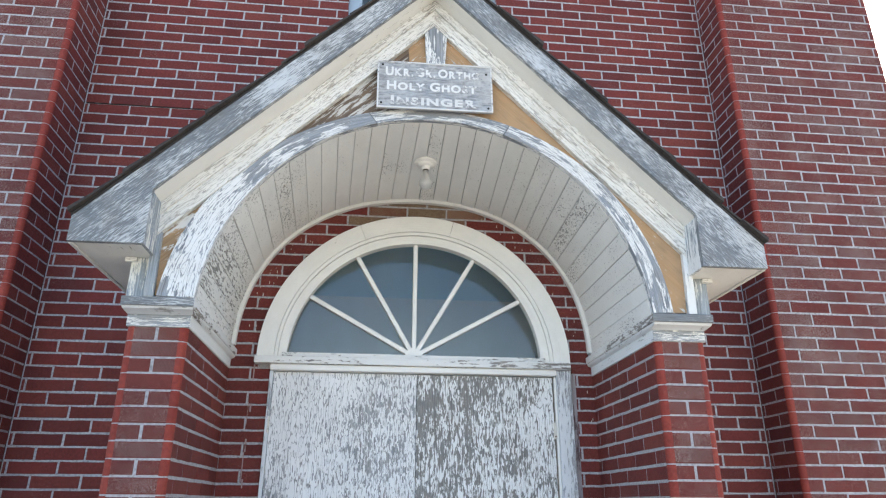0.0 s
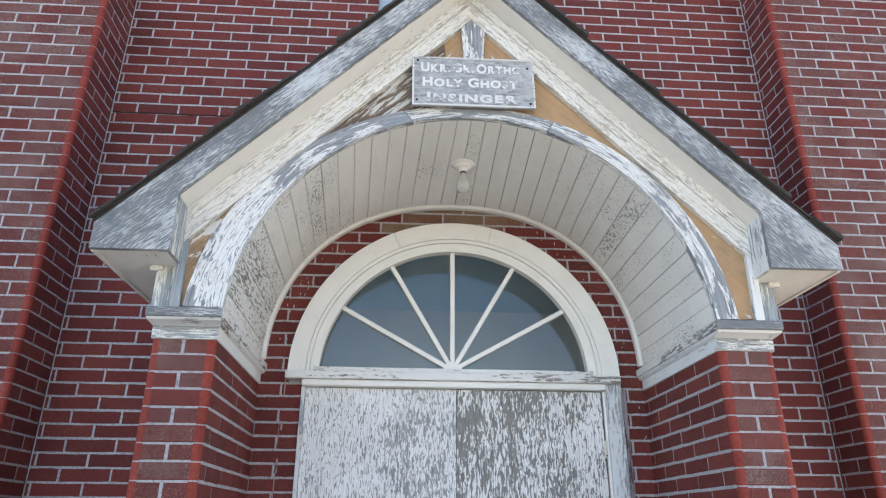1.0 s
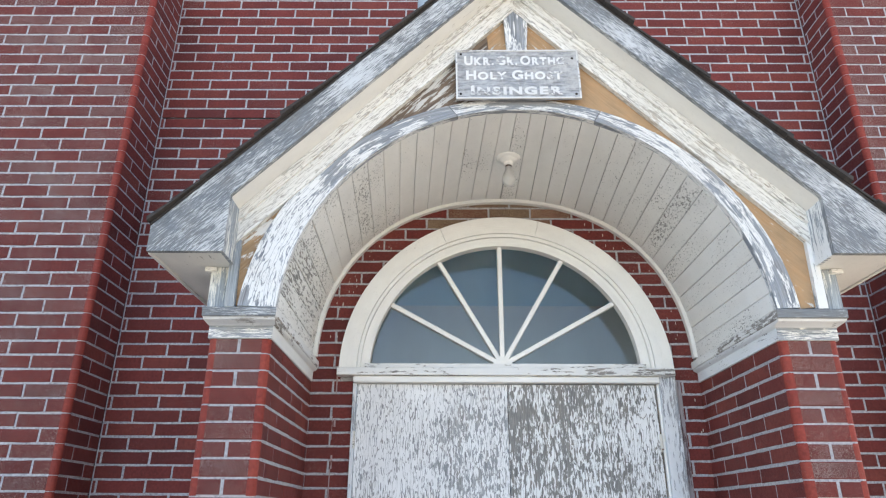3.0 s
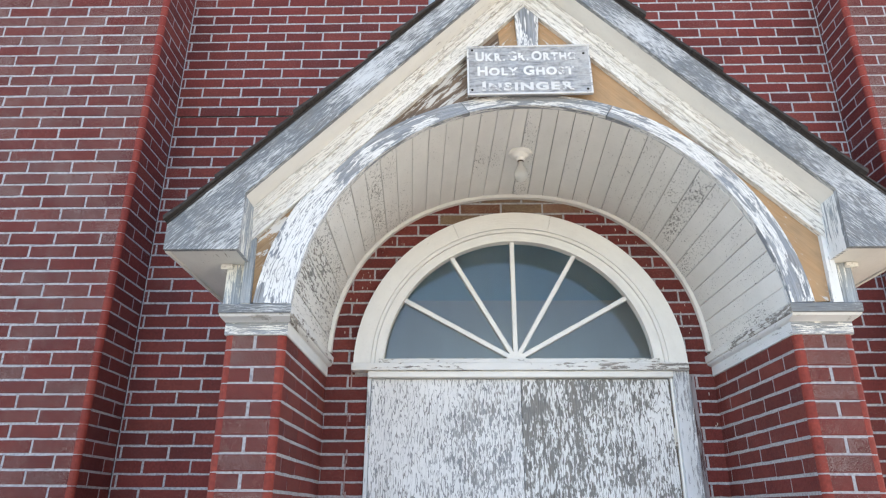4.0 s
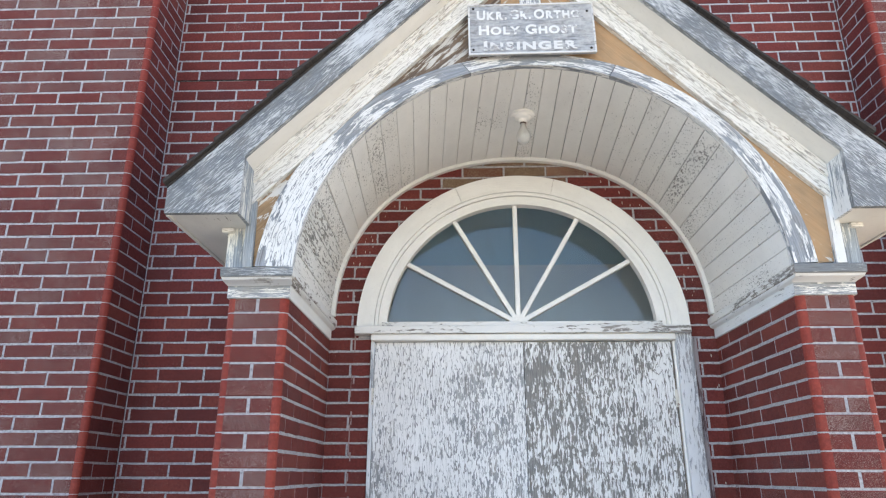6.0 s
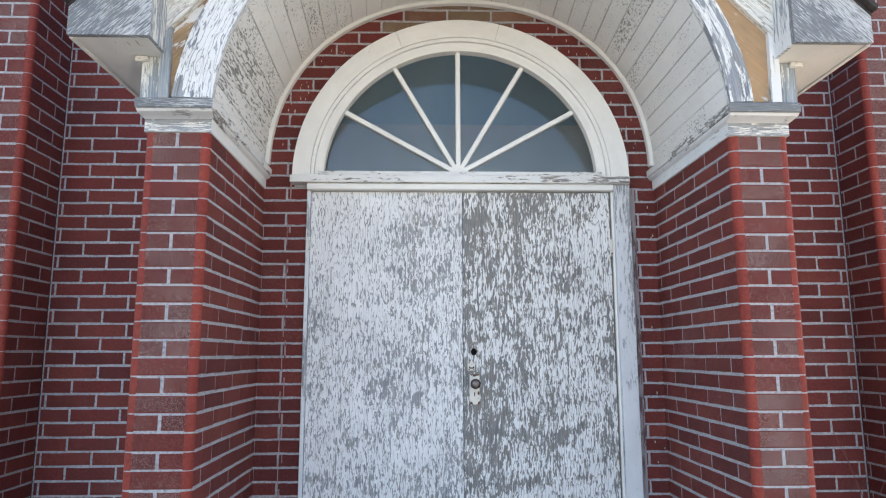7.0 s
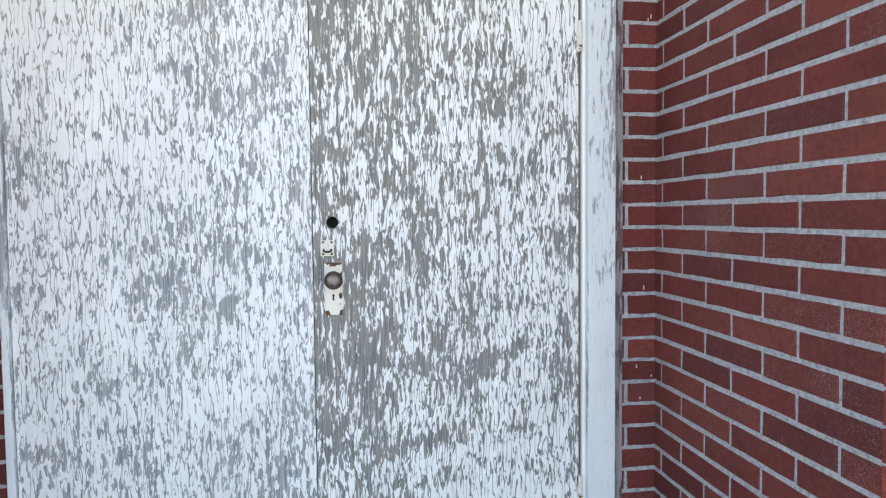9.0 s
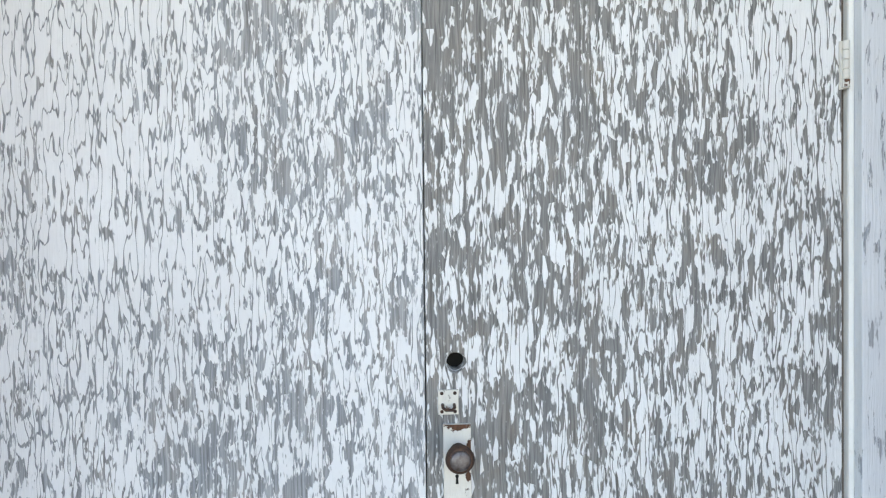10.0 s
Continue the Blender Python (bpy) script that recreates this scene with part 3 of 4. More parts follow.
for a0, a1 in ((0.0, 1.33), (1.332, 1.98), (1.982, math.pi)):
    part("casing", ring(between(casing_inner, casing_outer, 0.42), casing_outer, -0.035, 0.03, 24, a0, a1), CASING, win)
part("casing_bead", ring(between(casing_inner, casing_outer, 0.30), between(casing_inner, casing_outer, 0.41), -0.028, 0.03), CASING, win)
part("sash_rim", ring(casing_inner, between(casing_inner, casing_outer, 0.29), -0.012, 0.045), CASING, win)
part("sill", boxed(-0.950, 0.926, -0.065, 0.08, 2.062, 2.105, bevel=0.006), SILL, win, "flaking white window sill", mapped=0)
part("sill_rail", boxed(-0.80, 0.78, -0.03, 0.06, 2.10, 2.135, bevel=0.004), SILL, win, mapped=0)
part("head_bead", boxed(-0.86, 0.841, -0.045, 0.02, 2.026, 2.062, bevel=0.010), CASING, win, "cream rounded head moulding", mapped=0)
HUB = (CX - 0.012, 2.135)
part("hub", prism([(HUB[0] + 0.055 * math.cos(math.pi * i / 14), HUB[1] + 0.045 * math.sin(math.pi * i / 14)) for i in range(15)], 0.0, 0.06), CASING, win, mapped=0)
SPOKES = [math.atan2(2.50 - HUB[1], 0.655), math.atan2(2.775 - HUB[1], 0.375), math.pi / 2, math.pi - math.atan2(2.775 - HUB[1], 0.375), math.pi - math.atan2(2.50 - HUB[1], 0.655)]
for a in SPOKES:
    ln = 0.755
    bm = bmesh.new()
    box(bm, 0.03, ln, 0.012, 0.056, -0.0138, 0.0138, 0.006)
    ob = part("spoke", bm, CASING, win, mapped=0)
    ob.matrix_basis = Matrix.Translation((HUB[0], 0, HUB[1])) @ Matrix.Rotation(-a, 4, "Y")
stops = [0.0, *SPOKES, math.pi]
for a0, a1 in zip(stops, stops[1:]):
    pts = [(HUB[0], HUB[1] - 0.02)]
    for i in range(9):
        a = a0 + (a1 - a0) * i / 8
        pts.append((HUB[0] + 0.79 * math.cos(a), HUB[1] - 0.02 + 0.79 * math.sin(a)))
    pane = part("pane", prism(pts, 0.040, 0.044), GLASS, win, "dusty dark glass pane")
    pane.visible_shadow = False

# ---- doors ----
frame_ = thing("door_frame", "white peeling door frame with one wide jamb", "door frame", kind="structure")
part("jamb", boxed(0.842, 0.931, -0.032, 0.10, -0.02, 2.0615), JAMB, frame_, "pale peeling jamb board", mapped=2)
part("rebate", boxed(0.8195, 0.829, 0.004, 0.05, 0.0, 2.024, bevel=0), BROWN_WOOD, frame_, "bare brown rebate", mapped=2)
part("jamb_bead", boxed(0.829, 0.842, -0.012, 0.10, -0.02, 2.026, bevel=0.005), CASING, frame_, mapped=2)
part("jamb", boxed(-0.861, -0.840, -0.014, 0.10, -0.02, 2.026), JAMB, frame_, mapped=2)
part("threshold", boxed(-0.862, 0.952, -0.02, 0.14, -0.12, -0.043), SOIL, frame_, "dark rotten threshold", mapped=0)
part("mortar_fillet", boxed(0.9315, 0.966, -0.0045, 0.02, -0.02, 2.05, bevel=0.002), STAINED_MORTAR, frame_, "stained rough mortar beside the jamb", mapped=2)
part("door_stop", boxed(-0.84, 0.84, 0.06, 0.09, 1.98, 2.026), JAMB, frame_, mapped=0)

leaf = thing("door_1", "white painted plywood door with fine flaking paint", "door", kind="structure", at=(-0.84, 0, 0))


def panel_with_hole(x0, x1, z0, z1, y0, y1, hx, hz, r):
    bm = bmesh.new()
    q = 0.05
    xs, zs = (x0, hx - q, hx + q, x1), (z0, hz - q, hz + q, z1)
    for i in range(3):
        for j in range(3):
            if (i, j) != (1, 1):
                for y in (y0, y1):
                    bm.faces.new([bm.verts.new((x, y, z)) for x, z in ((xs[i], zs[j]), (xs[i + 1], zs[j]), (xs[i + 1], zs[j + 1]), (xs[i], zs[j + 1]))])
    n = 32
    rim = []
    for k in range(n):
        a = 2 * math.pi * k / n
        c, s = math.cos(a), math.sin(a)
        e = q / max(abs(c), abs(s))
        w = r + 0.0028 + 0.0012 * math.sin(3 * a + 1.0)
        rim.append(((hx + r * c, hz + r * s), (hx + e * c, hz + e * s), (hx + w * c, hz + w * s)))
    for k in range(n):
        (a, c, g), (d, e, h) = rim[k], rim[(k + 1) % n]
        bm.faces.new([bm.verts.new((p[0], y1, p[1])) for p in (a, c, e, d)])
        bm.faces.new([bm.verts.new((p[0], y0, p[1])) for p in (g, c, e, h)])
        bm.faces.new([bm.verts.new(p) for p in ((a[0], y0 + 0.006, a[1]), (g[0], y0, g[1]), (h[0], y0, h[1]), (d[0], y0 + 0.006, d[1]))])
    for k in range(n):
        a, d = rim[k][0], rim[(k + 1) % n][0]
        bm.faces.new([bm.verts.new(p) for p in ((a[0], y0 + 0.006, a[1]), (d[0], y0 + 0.006, d[1]), (d[0], y1, d[1]), (a[0], y1, a[1]))])
    for p, q2 in (((x0, z0), (x1, z0)), ((x1, z0), (x1, z1)), ((x1, z1), (x0, z1)), ((x0, z1), (x0, z0))):
        bm.faces.new([bm.verts.new(v) for v in ((p[0], y0, p[1]), (q2[0], y0, q2[1]), (q2[0], y1, q2[1]), (p[0], y1, p[1]))])
    bmesh.ops.remove_doubles(bm, verts=bm.verts, dist=1e-5)
    bmesh.ops.recalc_face_normals(bm, faces=bm.faces)
    return bm


part("leaf", boxed(-0.838, -0.0025, 0.000, 0.044, -0.040, 2.022, bevel=0.002), DOOR_LEFT, leaf, mapped=2)
leaf_r = thing("door_2", "weathered white plywood door with bare grey wood showing", "door", kind="structure", at=(0.82, 0, 0))
part("leaf", panel_with_hole(0.0, 0.819, -0.038, 2.020, -0.005, 0.040, 0.0565, 1.1415, 0.0175), DOOR_RIGHT, leaf_r, mapped=2)


def hinge(parent, x, z, y=-0.016):
    parent = part("hinge", boxed(x - 0.008, x + 0.003, y + 0.004, y + 0.011, z - 0.047, z + 0.047, bevel=0.001), RUSTED, parent, "cream painted rusty hinge", mapped=2)
    for i in range(5):
        prof = [(0.0052, 0.0004), (0.0067, 0.0018), (0.0067, 0.0170), (0.0052, 0.0184)]
        part("hinge_knuckle", spin_profile(prof, 12, m=Matrix.Translation((x, y, z - 0.046 + 0.0185 * i))), RUSTED, parent, "cream painted rusty hinge knuckle", mapped=2)


hinge(leaf_r, 0.8215, 1.708)
hinge(leaf_r, 0.8215, 0.28)
hinge(leaf, -0.843, 1.72, -0.010)
hinge(leaf, -0.843, 0.28, -0.010)

# lock plate, knob, staple
plate_x = 0.0575
plate = part("lock_plate", boxed(plate_x - 0.0265, plate_x + 0.0265, -0.013, -0.0045, 0.866, 1.024, bevel=0.002), PLATE_PAINT, leaf_r, "rusty cream painted lock plate", mapped=2)
prof = [(0.012, 0.0), (0.014, 0.006), (0.010, 0.012), (0.010, 0.028), (0.016, 0.034), (0.0235, 0.044), (0.0245, 0.052), (0.021, 0.060), (0.0185, 0.061), (0.0165, 0.059), (0.008, 0.0585), (0.0, 0.0585)]
knob_turn = Matrix.Translation((plate_x + 0.001, -0.012, 0.975)) @ Matrix.Rotation(radians(90), 4, "X") @ Matrix.Scale(1.1, 4)
knob = part("knob", spin_profile(prof[:9], 28, m=knob_turn), RUST, leaf_r, "rusty round door knob", smooth=True)
part("knob_face", spin_profile([(0.0186, 0.0595), (0.015, 0.0635), (0.008, 0.0645), (0.0, 0.0648)], 24, m=knob_turn), KNOB_FACE, knob, "worn grey knob face", smooth=True)
bm = spin_profile([(0.0035, 0.0), (0.0035, 0.0010)], 14, m=Matrix.Translation((plate_x - 0.001, -0.0128, 0.925)) @ Matrix.Rotation(radians(90), 4, "X"))
prism([(plate_x - 0.0028, 0.924), (plate_x - 0.0038, 0.910), (plate_x + 0.0018, 0.910), (plate_x + 0.0008, 0.924)], -0.0138, -0.0128, bm)
part("keyhole", bm, DARK, plate, "dark keyhole")
sx, sz = 0.0415, 1.066
staple_plate = part("staple_plate", boxed(sx - 0.0195, sx + 0.0195, -0.0115, -0.0045, sz - 0.0235, sz + 0.0235, bevel=0.0012), CREAM_IRON, leaf_r, "cream painted hasp staple plate", mapped=2)
part("staple", tube([(sx - 0.011, -0.010, sz - 0.004), (sx - 0.011, -0.024, sz - 0.007), (sx - 0.006, -0.031, sz - 0.010), (sx + 0.006, -0.031, sz - 0.010), (sx + 0.011, -0.024, sz - 0.007), (sx + 0.011, -0.010, sz - 0.004)], 0.003), RUST, staple_plate, "rusty iron staple", smooth=True)
for dx in (-0.0125, 0.0125):
    for dz in (-0.0175, 0.0175):
        part("screw", spin_profile([(0.0035, 0.0), (0.0035, 0.001), (0.002, 0.0018)], 10, m=Matrix.Translation((sx + dx, -0.0112, sz + dz)) @ Matrix.Rotation(radians(90), 4, "X")), RUST, staple_plate)
# near-black plate behind the hole; its colour stands for the shade inside
part("hole_back", boxed(0.02, 0.085, 0.041, 0.046, 1.118, 1.182, bevel=0), DARK, leaf_r, "dark plate standing for the shade inside the lock hole")

# ---- porch hood ----
hood = thing("porch_hood", "gabled wooden porch hood with peeling paint over the door", "porch roof", at=(0, 0, SPRING))
M_FAS, Z_FAS = 1.02, 3.88
FY = -1.20
for s in (-1, 1):
    X = lambda v: CX + s * v
    # fascia with its boxed return
    pts = [(0, 4.03), (0, Z_FAS), (1.255, Z_FAS - M_FAS * 1.255), (1.255, 2.34), (1.57, 2.34), (1.57, 2.452)]
    bm = prism([(X(a), b) for a, b in pts], FY, FY + 0.024)
    bm.normal_update()
    lay = bm.loops.layers.uv.verify()
    for f in bm.faces:
        for l in f.loops:
            x, y, z = l.vert.co
            a = abs(x - CX)
            l[lay].uv = ((a - z) * 0.7071, (a + z) * 0.7071 + y)
    part("rake_fascia", bm, FASCIA, hood, "bare blue-grey weathered rake board")
    # sloping soffit behind the fascia
    th = 0.016
    pts = [(0, Z_FAS), (1.27, Z_FAS - M_FAS * 1.27), (1.27, Z_FAS - M_FAS * 1.27 + th * 1.4), (0, Z_FAS + th * 1.4)]
    bm = prism([(X(a), b) for a, b in pts], FY + 0.024, -1.03)
    bm.normal_update()
    lay = bm.loops.layers.uv.verify()
    for f in bm.faces:
        for l in f.loops:
            x, y, z = l.vert.co
            l[lay].uv = ((abs(x - CX) - z) * 0.7071, y)
    part("rake_soffit", bm, SOFFIT, hood, "smooth cream rake soffit")
    # boxed eave: bottom board, inner cheek, outer gutter board
    part("eave_soffit", boxed(min(X(1.262), X(1.555)), max(X(1.262), X(1.555)), FY + 0.024, -0.002, 2.342, 2.358, bevel=0.002), SOFFIT, hood, "cream eave soffit board", mapped=1)
    part("eave_cheek", boxed(min(X(1.255), X(1.271)), max(X(1.255), X(1.271)), FY + 0.024, -1.03, 2.34, Z_FAS - M_FAS * 1.262, bevel=0.002), SOUND_POST if s > 0 else POST, hood, "worn grey cheek board", mapped=2)
    part("eave_board", boxed(min(X(1.556), X(1.572)), max(X(1.556), X(1.572)), FY + 0.024, -0.002, 2.336, 2.45, bevel=0.002), SOFFIT, hood, mapped=1)
    # frieze along the rake
    pts = [(0, 3.72), (1.275, 3.72 - 1.02 * 1.275), (1.275, Z_FAS - M_FAS * 1.275), (0, Z_FAS)]
    for k, (lo, hi, yf) in enumerate(((0.0, 0.62, -1.052), (0.62, 1.0, -1.066))):
        zl = 3.72 + lo * 0.158
        zh = 3.72 + hi * 0.158
        pts = [(0, zl), (1.255, zl - 1.02 * 1.255), (1.255, zh - 1.02 * 1.255), (0, zh)]
        bm = prism([(X(a), b) for a, b in pts], yf, -1.02)
        bm.normal_update()
        lay = bm.loops.layers.uv.verify()
        for f in bm.faces:
            for l in f.loops:
                x, y, z = l.vert.co
                a = abs(x - CX)
                l[lay].uv = ((a - z) * 0.7071, (a + z) * 0.7071 + y)
        part("frieze_board", bm, FRIEZE, hood, "peeling cream frieze board")
    # upright boards over the capital
    part("corner_post", boxed(min(X(1.272), X(1.362)), max(X(1.272), X(1.362)), -1.004, -0.90, SPRING, 2.342), SOUND_POST if s > 0 else POST, hood, "worn grey corner post", mapped=2)
    part("post_cap", boxed(min(X(1.335), X(1.388)), max(X(1.335), X(1.388)), -1.02, -0.93, 2.318, 2.340, bevel=0.005), FRIEZE, hood, mapped=0)
    part("upright_board", prism([(X(1.232), SPRING), (X(1.272), SPRING), (X(1.276), 2.60), (X(1.240), 2.60)], -1.046, -1.0), SOUND_POST if s > 0 else POST, hood, mapped=2)
    # roof boards and shingles
    dirx, dirz = s * 0.7071, -0.7071
    bm = prism([(X(0), 4.03), (X(1.575), 2.452), (X(1.575), 2.468), (X(0), 4.046)], FY + 0.002, -0.001)
    part("roof_deck", bm, SHINGLE_WOOD, hood, mapped=1)
    n = 15
    for i in range(n):
        d0, d1 = 2.235 * i / n, min(2.24, 2.235 * (i + 1) / n + 0.03)
        o = random.uniform(-0.012, 0.016)
        pts = []
        for d, h in ((d0, 0.001), (d1, 0.007), (d1, 0.022 + o * 0.35), (d0, 0.008)):
            pts.append((X(d * 0.7071 * 0.998) + s * h * 0.7071 * 0.3, 4.048 - d * 0.7071 * 1.002 + h))
        part("shingle_course", prism(pts, FY - 0.012 - o, -0.001), SHINGLE_WOOD, hood, "dark weathered shingles", mapped=1)

# tympanum panel in three pieces, with the grain along the rake


def tympanum(a0, a1, n):
    bm = bmesh.new()
    lay = bm.loops.layers.uv.verify()
    rows = []
    for i in range(n + 1):
        a = a0 + (a1 - a0) * i / n
        c, s_ = math.cos(a), math.sin(a)
        hi = (3.87 - 2.09) / (s_ + 1.02 * abs(c))
        if abs(c) > 1e-4:
            hi = min(hi, 1.262 / abs(c))
        ix, iz, ox, oz = CX + 1.13 * c, 2.09 + 1.07 * s_, CX + hi * c, 2.09 + hi * s_
        rows.append([bm.verts.new(p) for p in ((ix, -1.022, iz), (ox, -1.022, oz), (ox, -1.008, oz), (ix, -1.008, iz))])
    for p, q in zip(rows, rows[1:]):
        for k in range(4):
            bm.faces.new((p[k], q[k], q[(k + 1) % 4], p[(k + 1) % 4]))
    bm.faces.new(rows[0])
    bm.faces.new(rows[-1][::-1])
    bmesh.ops.recalc_face_normals(bm, faces=bm.faces)
    for f in bm.faces:
        for l in f.loops:
            x, y, z = l.vert.co
            a = abs(x - CX)
            l[lay].uv = ((a - z) * 0.7071, (a + z) * 0.7071 + y)
    return bm


part("tympanum", tympanum(0.06, 1.66, 32), BARE_PLY, hood, "bare ochre panel")
part("tympanum", tympanum(1.661, 2.40, 20), SPLIT_PLY, hood, "split grey-brown veneer with paint scraps")
part("tympanum", tympanum(2.401, math.pi - 0.06, 20), SCRAPED_PLY, hood, "ochre panel with cream paint scraps")

A0 = math.asin((SPRING - 2.075) / 1.06)
JL, JR = math.acos((-0.306 - CX) / 1.11), math.acos((0.368 - CX) / 1.11)
for a0, a1, wood in ((A0, JR - 0.003, SOUND_ARCH_WOOD), (JR, JL, ARCH_WOOD), (JL + 0.003, math.pi - A0, ARCH_WOOD)):
    part("arch_board", ring(barrel_front, arch_outer, -1.040 - random.uniform(0, 0.004), -1.012, 24, a0, a1), wood, hood, "bare grey arch board with white paint scraps")
part("king_post", prism([(-0.064, 3.74), (0.064, 3.74), (0.045, 3.40), (-0.045, 3.40)], -1.048, -1.015), SOUND_ARCH_WOOD, hood, "flaking white king post", mapped=2)

# barrel lining boards
N_BOARDS = 36
angles = spread(barrel_back, N_BOARDS)
for i in range(N_BOARDS):
    g = 0.0009
    bm = bmesh.new()
    lay = bm.loops.layers.uv.verify()
    a0, a1 = angles[i] + g, angles[i + 1] - g
    sag = random.uniform(-0.0015, 0.0015)
    ends = []
    for curve, y in ((barrel_front, -1.010), (barrel_back, -0.004)):
        b0, b1 = (A0 + (a - 0.02) * (math.pi - 2 * A0) / (math.pi - 0.04) if curve is barrel_front else a for a in (a0, a1))
        p, q = Vector(curve(b0)), Vector(curve(b1))
        mid = Vector((CX, 2.1))
        out = ((p + q) / 2 - mid).normalized()
        t_ = (q - p).normalized()
        c = 0.0026
        sec = [p + out * (c + sag), p + t_ * c + out * sag, q - t_ * c + out * sag, q + out * (c + sag), q + out * 0.018, p + out * 0.018]
        ends.append([bm.verts.new((v.x, y, v.y)) for v in sec])
    for k in range(6):
        f = bm.faces.new((ends[0][k], ends[1][k], ends[1][(k + 1) % 6], ends[0][(k + 1) % 6]))
        w = [0, 0.004, 0.070, 0.074, 0.092, 0.166, 0.184]
        for l, uv in zip(f.loops, ((-1.0, w[k]), (0, w[k]), (0, w[k + 1]), (-1.0, w[k + 1]))):
            l[lay].uv = uv
    bm.faces.new(ends[0])
    bm.faces.new(ends[1][::-1])
    bmesh.ops.recalc_face_normals(bm, faces=bm.faces)
    part("lining_board", bm, STRIPPED_BOARDS if i > 31 else FLAKED_BOARDS if i < 13 or i > 25 else BOARDS, hood, "off-white tongue and groove lining board")


def shrink(curve, k):
    return lambda a: (CX + (curve(a)[0] - CX) * k, 2.13 + (curve(a)[1] - 2.13) * k)


part("wall_bead", ring(shrink(barrel_back, 0.979), shrink(barrel_back, 1.0), -0.035, -0.002, 60, 0.03, math.pi - 0.03), CASING, hood, "cream bead where the lining meets the wall")

# ---- capitals ----
P_Y = -0.95
PIERS = {-1: (-1.098, -1.363), 1: (1.077, 1.328)}
# side overhang, front overhang, height
LOW = [(0.002, 0.003, 2.036), (0.005, 0.007, 2.038), (0.005, 0.007, 2.088), (0.009, 0.012, 2.093)]
CROWN = [(0.007, 0.010, 2.091), (0.014, 0.022, 2.094), (0.017, 0.050, 2.097), (0.020, 0.074, 2.101), (0.022, 0.082, 2.108), (0.020, 0.086, 2.111)]
SLAB = [(0.022, 0.088, 2.110), (0.026, 0.093, 2.113), (0.027, 0.096, 2.146), (0.023, 0.092, SPRING)]


def wrap(profile, s):
    """A moulding round three sides of a pier."""
    bm = bmesh.new()
    lay = bm.loops.layers.uv.verify()
    rows = []
    inner, outer = PIERS[s]
    for o, f, z in profile:
        rows.append([bm.verts.new((x, y, z)) for x, y in ((inner - s * o * 1.35, -0.003), (inner - s * o * 1.35, P_Y - f), (outer + s * o * 0.4, P_Y - f), (outer + s * o * 0.4, -0.003))])
    run = [0.0, 0.95, 1.22, 2.17]
    for r0, r1 in zip(rows, rows[1:]):
        for k in range(3):
            f = bm.faces.new((r0[k], r0[k + 1], r1[k + 1], r1[k]))
            f.material_index = int(k == 0)
            for l, (u, v) in zip(f.loops, ((run[k], r0[k].co.z), (run[k + 1], r0[k].co.z), (run[k + 1], r1[k].co.z + 0.004), (run[k], r1[k].co.z + 0.004))):
                l[lay].uv = (u, v)
    bm.faces.new(rows[0][::-1])
    bm.faces.new(rows[-1])
    bmesh.ops.recalc_face_normals(bm, faces=bm.faces)
    return bm


for s in (-1, 1):
    cap = thing("pier_capital", "moulded wooden capital with flaking white paint on a brick pier", "capital", "porch capitals", at=(sum(PIERS[s]) / 2, -0.5, 2.036))
    part("capital_fascia", wrap(LOW, s), (CAPITAL, INNER_TRIM if s > 0 else SILL), cap)
    part("capital_crown", wrap(CROWN, s), (INNER_TRIM, INNER_TRIM if s > 0 else SILL), cap, "cream cove moulding")
    part("abacus", wrap(SLAB, s), (FASCIA, SILL), cap, "grey worn top slab")

# ---- sign ----
sign = thing("sign", "faded grey painted name board with worn white letters", "sign", at=(-0.005, -1.06, 3.31))
TILT_SIGN = Matrix.Translation((-0.005, -1.078, 3.313)) @ Matrix.Rotation(radians(-0.6), 4, "Y")
part("board", boxed(-0.298, 0.298, 0.0, 0.018, -0.139, 0.139, bevel=0.003), SIGN_FACE, sign, mapped=0).matrix_basis = TILT_SIGN
for a in ((-0.299, 0.299, -0.004, 0.004, 0.132, 0.141), (-0.299, 0.299, -0.004, 0.004, -0.141, -0.132), (-0.299, -0.290, -0.0035, 0.004, -0.1325, 0.1325), (0.290, 0.299, -0.0035, 0.004, -0.1325, 0.1325)):
    part("rim", boxed(*a, bevel=0.003), SIGN_RIM, sign, "worn white raised rim", mapped=0).matrix_basis = TILT_SIGN


def lettering(words, x, z, height, width, paint=LETTER):
    """One line of raised small capitals; each word's first letter is larger."""
    at = 0.0
    meshes = []
    for big, rest in words:
        for text, size in [(big, height * 1.36)] + [(ch, height * 1.12) for ch in rest]:
            cu = bpy.data.curves.new("letters", "FONT")
            cu.body, cu.size, cu.extrude, cu.offset = text, size, 0.0012, 0.0024
            ob = bpy.data.objects.new("letters", cu)
            scene.collection.objects.link(ob)
            bpy.context.view_layer.update()
            me = bpy.data.meshes.new_from_object(ob.evaluated_get(bpy.context.evaluated_depsgraph_get()))
            w = max(v.co.x for v in me.vertices)
            meshes.append((me, at))
            at += w + height * (0.02 if text == "." else 0.13)
            bpy.data.objects.remove(ob)
        at += height * 0.30
    k = width / (at - height * 0.46)
    for me, o in meshes:
        bm = bmesh.new()
        bm.from_mesh(me)
        bpy.data.meshes.remove(me)
        for v in bm.verts:
            v.co = Vector((x + (v.co.x + o) * k, -0.0012 - v.co.z, z + v.co.y))
        bmesh.ops.recalc_face_normals(bm, faces=bm.faces)
        part("letter", bm, paint, sign, "worn white painted letter", mapped=0).matrix_basis = TILT_SIGN


